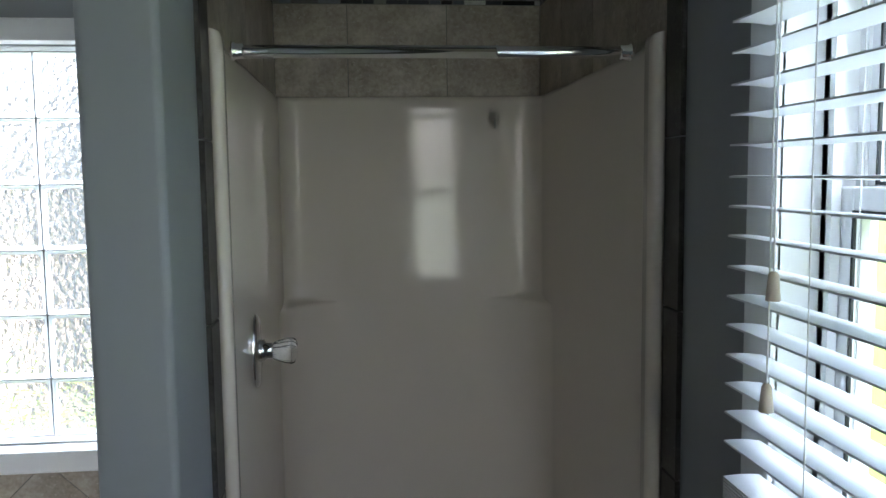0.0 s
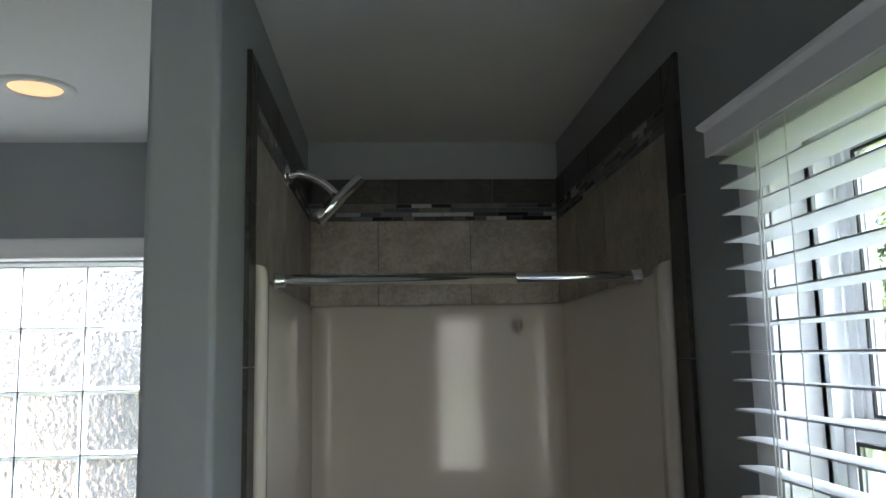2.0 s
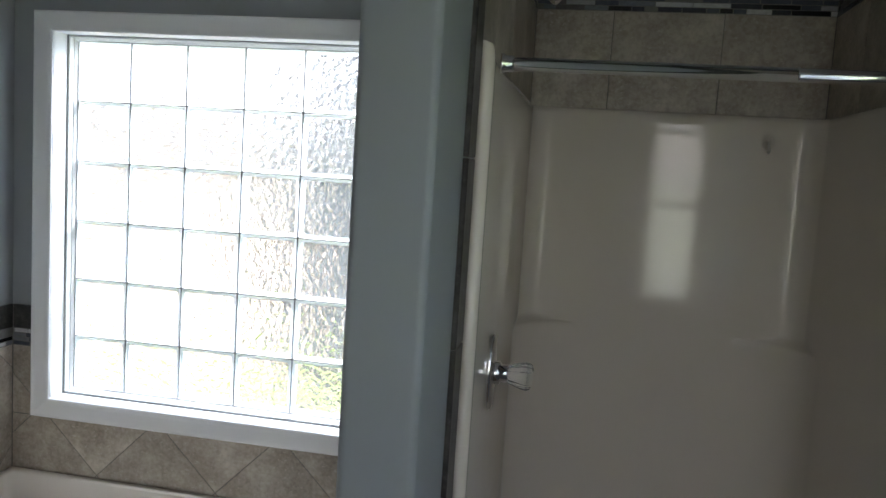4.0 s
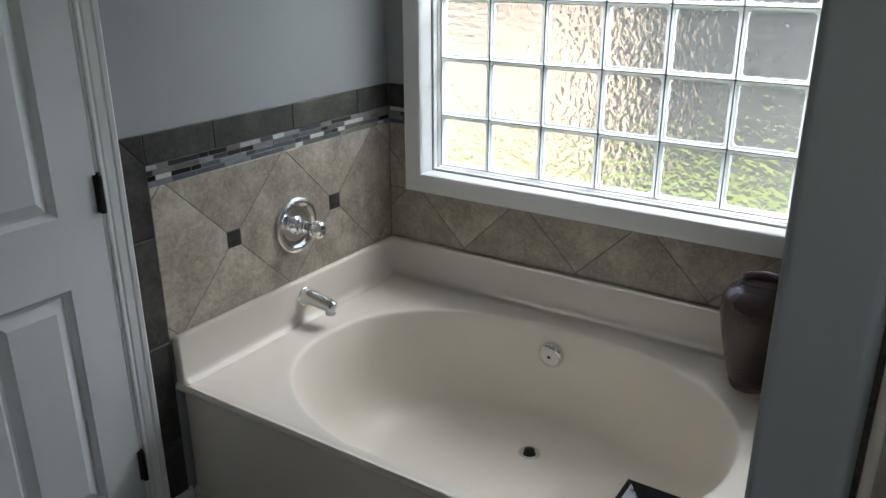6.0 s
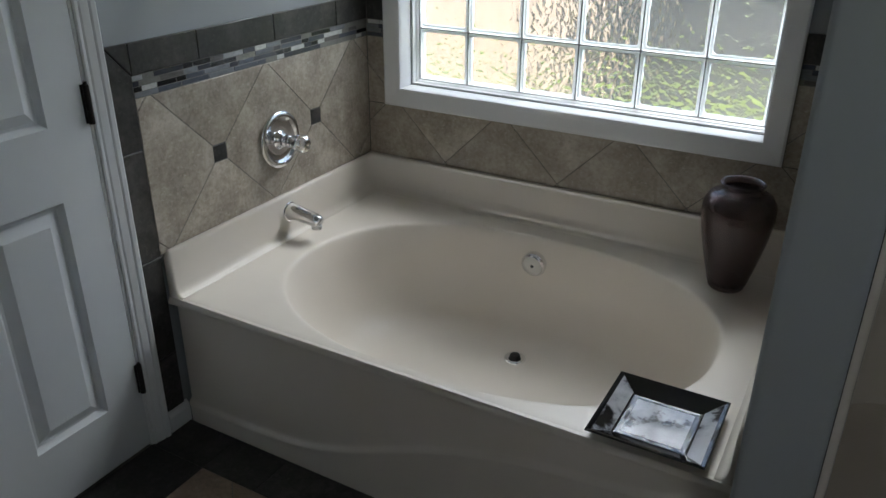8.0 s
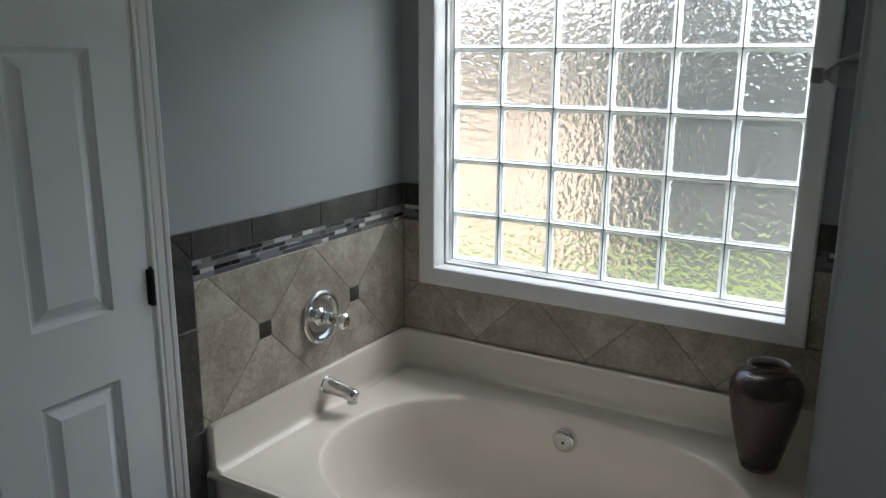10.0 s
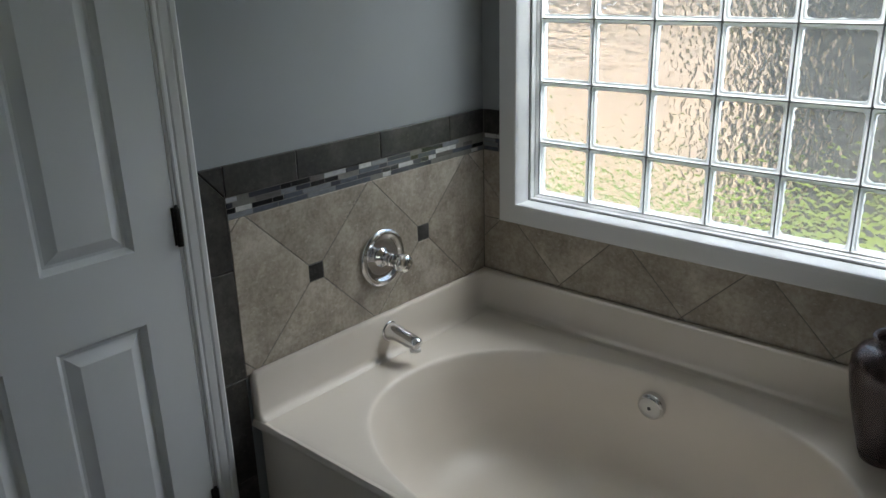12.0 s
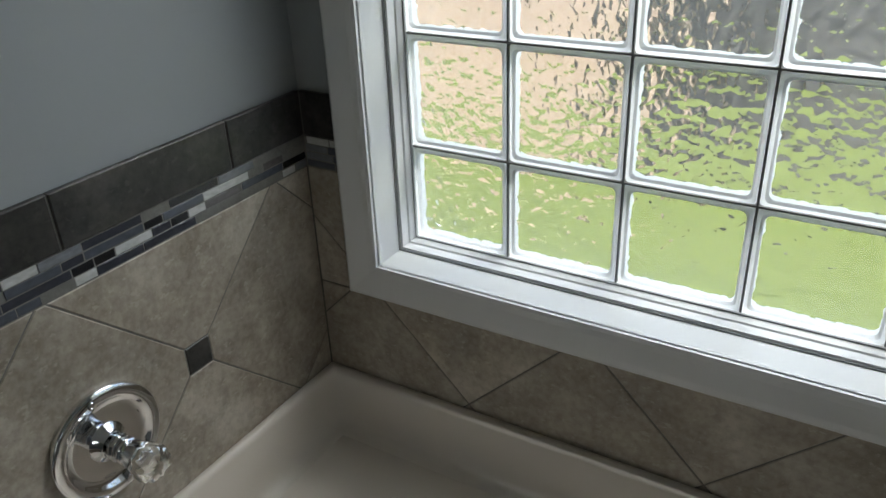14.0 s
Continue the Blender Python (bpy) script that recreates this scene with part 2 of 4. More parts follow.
def box(bm, x0, x1, y0, y1, z0, z1, bevel=0.0, seg=2):
    vs = [bm.verts.new((x, y, z)) for x in (x0, x1) for y in (y0, y1) for z in (z0, z1)]
    fs = [bm.faces.new([vs[i] for i in q]) for q in ((0, 1, 3, 2), (4, 6, 7, 5), (0, 4, 5, 1), (2, 3, 7, 6), (0, 2, 6, 4), (1, 5, 7, 3))]
    if bevel:
        es = list({e for f in fs for e in f.edges})
        bmesh.ops.bevel(bm, geom=es, offset=bevel, segments=seg, affect="EDGES", profile=0.5)
    return bm


def boxes(*rows, bevel=0.0):
    bm = bmesh.new()
    for r in rows:
        box(bm, *r, bevel=bevel)
    return bm


def lathe(profile, at, axis="Z", segs=32, caps=False):
    """Turned shape: profile of (radius, along)."""
    bm = bmesh.new()
    turn = {"Z": Matrix(), "X": Matrix.Rotation(radians(90), 4, "Y"), "-X": Matrix.Rotation(radians(-90), 4, "Y"), "Y": Matrix.Rotation(radians(-90), 4, "X"), "-Y": Matrix.Rotation(radians(90), 4, "X")}[axis] if isinstance(axis, str) else axis
    rings = []
    for r, h in profile:
        rings.append([bm.verts.new((max(r, 1e-5) * math.cos(a), max(r, 1e-5) * math.sin(a), h)) for a in (2 * math.pi * i / segs for i in range(segs))])
    for a, b in zip(rings, rings[1:]):
        for i in range(segs):
            bm.faces.new((a[i], a[(i + 1) % segs], b[(i + 1) % segs], b[i]))
    if caps:
        bm.faces.new(rings[0][::-1])
        bm.faces.new(rings[-1])
    bm.transform(Matrix.Translation(at) @ turn)
    bmesh.ops.recalc_face_normals(bm, faces=bm.faces)
    return bm


def tube(points, radii, segs=14, caps=True):
    """A round bar through points."""
    bm = bmesh.new()
    pts = [Vector(p) for p in points]
    radii = radii if isinstance(radii, (list, tuple)) else [radii] * len(pts)
    rings = []
    side = None
    for i, p in enumerate(pts):
        d = (pts[min(i + 1, len(pts) - 1)] - pts[max(i - 1, 0)]).normalized()
        if side is None:
            side = d.orthogonal().normalized()
        side = (side - d * side.dot(d)).normalized()
        up = d.cross(side)
        rings.append([bm.verts.new(p + radii[i] * (math.cos(a) * side + math.sin(a) * up)) for a in (2 * math.pi * k / segs for k in range(segs))])
    for a, b in zip(rings, rings[1:]):
        for i in range(segs):
            bm.faces.new((a[i], a[(i + 1) % segs], b[(i + 1) % segs], b[i]))
    if caps:
        bm.faces.new(rings[0][::-1])
        bm.faces.new(rings[-1])
    bmesh.ops.recalc_face_normals(bm, faces=bm.faces)
    return bm


def arc(points, n=8):
    """Smooth curve through control points."""
    p = [Vector(q) for q in points]
    p = [2 * p[0] - p[1]] + p + [2 * p[-1] - p[-2]]
    out = []
    for i in range(1, len(p) - 2):
        for k in range(n):
            t = k / n
            a, b, c, d = p[i - 1:i + 3]
            out.append(0.5 * (2 * b + (c - a) * t + (2 * a - 5 * b + 4 * c - d) * t * t + (3 * b - a - 3 * c + d) * t ** 3))
    return out + [p[-2]]


def sweep(profile, path, place):
    """Extrude a closed 2D profile (a, b) along mitred 2D path corners; place(p, q, depth) gives the world point.
    path: list of (p, q, outward p, outward q)."""
    bm = bmesh.new()
    rings = [[bm.verts.new(place(p + a * op, q + a * oq, b)) for a, b in profile] for p, q, op, oq in path]
    n = len(profile)
    for s, t in zip(rings, rings[1:]):
        for i in range(n):
            bm.faces.new((s[i], s[(i + 1) % n], t[(i + 1) % n], t[i]))
    bm.faces.new(rings[0][::-1])
    bm.faces.new(rings[-1])
    bmesh.ops.recalc_face_normals(bm, faces=bm.faces)
    return bm


def clip(poly, u0, u1, v0, v1):
    for axis, lim, keep in ((0, u0, 1), (0, u1, -1), (1, v0, 1), (1, v1, -1)):
        out = []
        for i, p in enumerate(poly):
            q = poly[(i + 1) % len(poly)]
            a, b = (p[axis] - lim) * keep, (q[axis] - lim) * keep
            if a >= 0:
                out.append(p)
            if a * b < 0:
                t = a / (a - b)
                out.append((p[0] + t * (q[0] - p[0]), p[1] + t * (q[1] - p[1])))
        poly = out
        if len(poly) < 3:
            return []
    return poly


def area(poly):
    return 0.5 * sum(p[0] * q[1] - q[0] * p[1] for p, q in zip(poly, poly[1:] + poly[:1]))


def inset(poly, d):
    if area(poly) < 0:
        poly = poly[::-1]
    n, out = len(poly), []
    for i in range(n):
        a, b, c = Vector(poly[i - 1]), Vector(poly[i]), Vector(poly[(i + 1) % n])
        e, f = (b - a), (c - b)
        if e.length < 1e-6 or f.length < 1e-6:
            out.append(tuple(b))
            continue
        n1, n2 = Vector((-e.y, e.x)).normalized(), Vector((-f.y, f.x)).normalized()
        k = (n1 + n2)
        k = k / max(0.3, k.dot(n1))
        out.append(tuple(b + k * d))
    return out


def slab(name, poly, place, low, high, material, parent, edge=0.0012, gap=0.0012):
    """One tile piece: poly in wall coordinates, from depth low to high."""
    poly = inset(poly, gap)
    if area(poly) < 0.00004:
        return None
    top = inset(poly, edge)
    if area(top) <= 0.00002:
        return None
    bm = bmesh.new()
    a = [bm.verts.new(place(u, v, low)) for u, v in poly]
    b = [bm.verts.new(place(u, v, high - edge)) for u, v in poly]
    c = [bm.verts.new(place(u, v, high)) for u, v in top]
    n = len(poly)
    for s, t in ((a, b), (b, c)):
        for i in range(n):
            bm.faces.new((s[i], s[(i + 1) % n], t[(i + 1) % n], t[i]))
    bm.faces.new(c)
    bmesh.ops.recalc_face_normals(bm, faces=bm.faces)
    return part(name, bm, material, parent)


# ---- the plan, in metres ----
WEST, NORTH, EAST, SOUTH = -0.146, -0.112, 2.345, -3.6
CEIL = 2.405
PART_L, PART_R, PART_END = 1.42, 1.53, -1.438
TILE = 0.008
GX, GZ, GP = 0.0, 2.023, 0.2018
WIN_X0, WIN_X1, WIN_Z0, WIN_Z1 = -0.002, 1.222, 0.82, 2.032
DOOR_Y0, DOOR_Y1, DOOR_TOP = -2.045, -1.278, 2.035
EW_Y0, EW_Y1, EW_Z0, EW_Z1 = -2.42, -1.533, 1.15, 2.03


def wall(name, rows, label):
    return part(name, boxes(*rows), "wall", None, label, kind="structure")


wall_north = wall("wall_north", [
    (WEST - 0.15, WIN_X0 - 0.02, NORTH, NORTH + 0.15, 0, CEIL), (WIN_X1 + 0.02, EAST + 0.15, NORTH, NORTH + 0.15, 0, CEIL),
    (WIN_X0 - 0.02, WIN_X1 + 0.02, NORTH, NORTH + 0.15, 0, WIN_Z0 - 0.02), (WIN_X0 - 0.02, WIN_X1 + 0.02, NORTH, NORTH + 0.15, WIN_Z1 + 0.02, CEIL)], "grey painted wall behind the bathtub, with a glass block window")
wall_west = wall("wall_west", [
    (WEST - 0.12, WEST, DOOR_Y1 + 0.02, NORTH, 0, CEIL), (WEST - 0.12, WEST, SOUTH, DOOR_Y0 - 0.02, 0, CEIL), (WEST - 0.12, WEST, DOOR_Y0 - 0.02, DOOR_Y1 + 0.02, DOOR_TOP + 0.02, CEIL)], "grey painted wall with a white panelled door")
wall_east = wall("wall_east", [
    (EAST, EAST + 0.15, EW_Y1 + 0.02, NORTH, 0, CEIL), (EAST, EAST + 0.15, SOUTH, EW_Y0 - 0.02, 0, CEIL),
    (EAST, EAST + 0.15, EW_Y0 - 0.02, EW_Y1 + 0.02, 0, EW_Z0 - 0.02), (EAST, EAST + 0.15, EW_Y0 - 0.02, EW_Y1 + 0.02, EW_Z1 + 0.02, CEIL)], "grey painted wall with a window behind white blinds")
wall_south = wall("wall_south", [(WEST - 0.12, 1.98, SOUTH - 0.12, SOUTH, 0, CEIL), (2.32, EAST + 0.15, SOUTH - 0.12, SOUTH, 0, CEIL), (1.98, 2.32, SOUTH - 0.12, SOUTH, 0, 0.85), (1.98, 2.32, SOUTH - 0.12, SOUTH, 2.20, CEIL)], "plain grey painted wall with a window opening")
bm = bmesh.new()
R = 0.012
ring = [(PART_L, NORTH), (PART_L, PART_END + R)] + [(PART_L + R - R * math.cos(a), PART_END + R - R * math.sin(a)) for a in (radians(k * 15) for k in range(1, 7))]
ring += [(PART_R - R + R * math.sin(a), PART_END + R - R * math.cos(a)) for a in (radians(k * 15) for k in range(0, 7))] + [(PART_R, NORTH)]
lo, hi = [bm.verts.new((x, y, 0)) for x, y in ring], [bm.verts.new((x, y, CEIL)) for x, y in ring]
for i in range(len(ring)):
    k = (i + 1) % len(ring)
    bm.faces.new((lo[i], lo[k], hi[k], hi[i]))
bm.faces.new(lo)
bm.faces.new(hi)
bmesh.ops.recalc_face_normals(bm, faces=bm.faces)
partition = part("partition_wall", bm, "wall", None, "grey painted partition wall between bathtub and shower, with rounded corners", kind="structure")
part("ceiling", boxes((WEST - 0.15, EAST + 0.18, SOUTH - 0.15, NORTH + 0.18, CEIL, CEIL + 0.15)), "ceiling", None, "flat off-white painted ceiling", kind="structure")
floor = part("floor", boxes((WEST - 0.12, EAST + 0.15, SOUTH - 0.12, NORTH + 0.15, -0.12, -0.009)), "grout", None, "tiled bathroom floor with dark border tiles", kind="structure")

# unseen house roof added over the walls, so that the sun stays out
bm = bmesh.new()
prof = [(-5.0, 2.56), (-2.3, 4.2), (0.12, 2.56), (0.12, 2.66), (-2.3, 4.35), (-5.0, 2.66)]
ends = [[bm.verts.new((x, y, z)) for y, z in prof] for x in (-6.0, 2.5)]
for i in range(6):
    k = (i + 1) % 6
    bm.faces.new((ends[0][i], ends[0][k], ends[1][k], ends[1][i]))
bm.faces.new(ends[0][::-1]), bm.faces.new(ends[1])
bmesh.ops.recalc_face_normals(bm, faces=bm.faces)
part("roof", bm, "shingle", None, "unseen grey shingled roof added to keep the sun out", kind="structure")

# ---- glass block window ----
CASING = [(0.0, 0.0), (0.0, 0.010), (0.006, 0.012), (0.016, 0.013), (0.046, 0.019), (0.056, 0.020), (0.062, 0.016), (0.062, 0.0)]
DOOR_CASING = [(0.0, 0.0), (0.0, 0.009), (0.004, 0.012), (0.010, 0.012), (0.013, 0.009), (0.017, 0.013), (0.034, 0.016), (0.038, 0.013), (0.042, 0.018), (0.052, 0.020), (0.057, 0.016), (0.057, 0.0)]


def window_north():
    w = thing("window_1", "white framed glass block window of six by six wavy blocks above the bathtub", "window", at=(0.61, 0, WIN_Z0), kind="structure")
    x0, x1, z0, z1 = WIN_X0, WIN_X1, WIN_Z0, WIN_Z1
    place = lambda p, q, d: (p, NORTH - d, q)
    path = [(x0, z0, -1, -1), (x1, z0, 1, -1), (x1, z1, 1, 1), (x0, z1, -1, 1), (x0, z0, -1, -1)]
    part("window_casing", sweep(CASING, path, place), "trim", w, "white moulded window casing")
    bm = boxes((x0 - 0.015, x0, NORTH - 0.004, 0.05, z0 - 0.015, z1 + 0.015), (x1, x1 + 0.015, NORTH - 0.004, 0.05, z0 - 0.015, z1 + 0.015),
               (x0, x1, NORTH - 0.004, 0.05, z0 - 0.015, z0), (x0, x1, NORTH - 0.004, 0.05, z1, z1 + 0.015))
    part("window_sill", bm, "trim", w, "white painted window reveal and sill")
    path = [(x0, z0, 1, 1), (x1, z0, -1, 1), (x1, z1, -1, -1), (x0, z1, 1, -1), (x0, z0, 1, 1)]
    prof = [(0.0, 0.0), (0.0, 0.044), (0.007, 0.044), (0.007, 0.024), (0.010, 0.022), (0.014, 0.010), (0.014, -0.03), (0.0, -0.03)]
    part("window_frame", sweep(prof, path, lambda p, q, d: (p, -d, q)), "vinyl", w, "white vinyl window frame")
    for name, prof in (("gasket", [(0.0, 0.0442), (0.0, 0.0475), (0.003, 0.0475), (0.003, 0.0442)]), ("glazing_line", [(0.0142, 0.006), (0.0142, 0.0105), (0.0165, 0.0105), (0.0165, 0.006)])):
        part(name, sweep(prof, path, lambda p, q, d: (p, -d, q)), "joint", w, "thin grey joint line")
    xs = [GX + GP * i for i in range(7)]
    zs = [GZ - GP * j for j in range(7)]
    xs[0], xs[6], zs[0], zs[6] = x0 + 0.012, x1 - 0.012, z1 - 0.012, z0 + 0.012
    rows = [(x - 0.0016, x + 0.0016, -0.002, 0.03, zs[6], zs[0]) for x in xs[1:6]] + [(xs[0], xs[6], -0.0016, 0.0296, z - 0.0016, z + 0.0016) for z in zs[1:6]]
    part("spacer_grid", boxes(*rows), "spacer", w, "thin dark spacers between the glass blocks")
    for i in range(6):
        for j in range(6):
            a, b, c, d = xs[i] + 0.0016, xs[i + 1] - 0.0016, zs[j + 1] + 0.0016, zs[j] - 0.0016
            bm = bmesh.new()
            loops = []
            for k, y in ((0.0, 0.003), (0.0018, -0.001), (0.0065, -0.0015), (0.0105, 0.003)):
                rr = 0.006 + k * 0.5
                pts = []
                for cx, cz, s in ((b - k - rr, d - k - rr, 0), (a + k + rr, d - k - rr, 1), (a + k + rr, c + k + rr, 2), (b - k - rr, c + k + rr, 3)):
                    for q in range(4):
                        an = radians(90 * s + 30 * q)
                        pts.append(bm.verts.new((cx + rr * math.cos(an), y, cz + rr * math.sin(an))))
                loops.append(pts)
            back = [bm.verts.new((v.co.x, 0.028, v.co.z)) for v in loops[0]]
            backi = [bm.verts.new((v.co.x, 0.028, v.co.z)) for v in loops[-1]]
            n = 16
            for s, t in ((back, loops[0]), (loops[0], loops[1]), (loops[1], loops[2]), (loops[2], loops[3]), (backi, back)):
                for q in range(n):
                    bm.faces.new((s[q], s[(q + 1) % n], t[(q + 1) % n], t[q]))
            front, rear = bm.faces.new(loops[-1]), bm.faces.new(backi)
            front.material_index = rear.material_index = 1
            bmesh.ops.recalc_face_normals(bm, faces=bm.faces)
            pane = part("glass_block", bm, ["rim", "wavy"], w)
            pane.visible_shadow = False


window_north()


# ---- panelled door ----
def panelled_door():
    d = thing("door_1", "closed white six-panel interior door with dark hinges in the grey wall", "door", at=(WEST, DOOR_Y1, 0), kind="structure")
    y0, y1, top = DOOR_Y0, DOOR_Y1, DOOR_TOP
    face = WEST + 0.006
    bm = bmesh.new()
    us = [y0 + 0.003, -1.925, -1.713, -1.603, -1.391, y1 - 0.003]
    vs = [0.012, 0.195, 0.80, 0.98, 1.602, 1.707, 1.925, top - 0.003]
    grid = {(i, j): bm.verts.new((face, u, v)) for i, u in enumerate(us) for j, v in enumerate(vs)}
    for i in range(5):
        for j in range(7):
            q = [grid[i, j], grid[i + 1, j], grid[i + 1, j + 1], grid[i, j + 1]]
            if i in (1, 3) and j in (1, 3, 5):
                u0, u1, v0, v1 = us[i], us[i + 1], vs[j], vs[j + 1]
                last = q
                for ins, dep in ((0.003, -0.005), (0.012, -0.015), (0.019, -0.015), (0.046, -0.001), (0.048, -0.001)):
                    nxt = [bm.verts.new((face + dep, *p)) for p in ((u0 + ins, v0 + ins), (u1 - ins, v0 + ins), (u1 - ins, v1 - ins), (u0 + ins, v1 - ins))]
                    for k in range(4):
                        bm.faces.new((last[k], last[(k + 1) % 4], nxt[(k + 1) % 4], nxt[k]))
                    last = nxt
                bm.faces.new(last)
            else:
                bm.faces.new(q)
    rim = [e for e in bm.edges if e.is_boundary]
    ext = bmesh.ops.extrude_edge_only(bm, edges=rim)
    for v in ext["geom"]:
        if isinstance(v, bmesh.types.BMVert):
            v.co.x -= 0.034
    bmesh.ops.recalc_face_normals(bm, faces=bm.faces)
    part("door_leaf", bm, "door", d, "white moulded six-panel door leaf")
    place = lambda p, q, dd: (WEST + dd, p, q)
    path = [(y0 - 0.007, 0.0, -1, 0), (y0 - 0.007, top + 0.006, -1, 1), (y1 + 0.007, top + 0.006, 1, 1), (y1 + 0.007, 0.0, 1, 0)]
    part("door_casing", sweep(DOOR_CASING, path, place), "trim", d, "white fluted door casing")
    part("door_jamb", boxes((WEST - 0.11, WEST + 0.004, y1, y1 + 0.02, 0, top + 0.02), (WEST - 0.11, WEST + 0.004, y0 - 0.02, y0, 0, top + 0.02), (WEST - 0.11, WEST + 0.004, y0, y1, top, top + 0.02),
                           (WEST - 0.05, WEST - 0.035, y0, y1, 0.0, 0.01)), "trim", d)
    for k, (a, b) in enumerate(((1.747, 1.843), (0.965, 1.062), (0.19, 0.284))):
        h = part("hinge", lathe([(0.0, a), (0.0075, a), (0.0075, (2 * a + b) / 3), (0.0065, (2 * a + b) / 3), (0.0065, (2 * a + b) / 3 + 0.001), (0.0075, (2 * a + b) / 3 + 0.001), (0.0075, b - 0.004), (0.0045, b), (0.0045, b + 0.004), (0, b + 0.005)], (face + 0.007, y1 - 0.001, 0), segs=16), "bronze", d, "dark bronze door hinge")
        part("hinge_leaf", boxes((face - 0.002, face + 0.003, y1 - 0.012, y1 + 0.006, a + 0.002, b - 0.002), bevel=0.0008), "bronze", h)
        if k == 0:
            part("door_stop", tube([(face + 0.007, y1, b + 0.003), (face + 0.03, y1 + 0.006, b + 0.006), (face + 0.048, y1 + 0.012, b)], [0.005, 0.003, 0.006]), "bronze", h, "small dark hinge stop pin", True)
    part("door_knob", lathe([(0, 0), (0.032, 0), (0.032, 0.006), (0.012, 0.012), (0.012, 0.035), (0.026, 0.045), (0.028, 0.058), (0.016, 0.068), (0, 0.07)], (face, y0 + 0.065, 0.95), "X"), "bronze", d, "dark bronze round door knob", True)
    return d


panelled_door()


def baseboards():
    prof = [(0, 0), (0.014, 0), (0.014, 0.05), (0.010, 0.064), (0.004, 0.07), (0, 0.07)]
    for name, pts in (("baseboard_west", [(WEST, -1.208), (WEST, -1.130)]), ("baseboard_west_far", [(WEST, SOUTH), (WEST, DOOR_Y0 - 0.066)]),
                      ("baseboard_east", [(EAST, -1.262), (EAST, SOUTH)]), ("baseboard_south", [(EAST, SOUTH), (WEST, SOUTH)]), ("baseboard_partition", [(PART_L, PART_END), (PART_R, PART_END)])):
        (xa, ya), (xb, yb) = pts
        dvec = Vector((xb - xa, yb - ya)).normalized()
        nrm = Vector((dvec.y, -dvec.x))
        if name == "baseboard_east":
            nrm = Vector((-1, 0))
        if name == "baseboard_partition":
            nrm = Vector((0, -1))
        if name == "baseboard_south":
            nrm = Vector((0, 1))
        if name.startswith("baseboard_west"):
            nrm = Vector((1, 0))
        bm = bmesh.new()
        rings = [[bm.verts.new((x + nrm.x * a, y + nrm.y * a, b)) for a, b in prof] for x, y in pts]
        for i in range(6):
            bm.faces.new((rings[0][i], rings[0][(i + 1) % 6], rings[1][(i + 1) % 6], rings[1][i]))
        bm.faces.new(rings[0]), bm.faces.new(rings[1])
        bmesh.ops.recalc_face_normals(bm, faces=bm.faces)
        part(name, bm, "trim", None, "white painted baseboard", kind="structure")


baseboards()

# ---- bathtub ----
TX0, TX1, TY0, TY1, DECK, LEDGE = WEST + TILE, PART_L - TILE, -1.138, NORTH - TILE, 0.428, 0.567
CX, CY, AX, AY = 0.645, -0.676, 0.625, 0.436


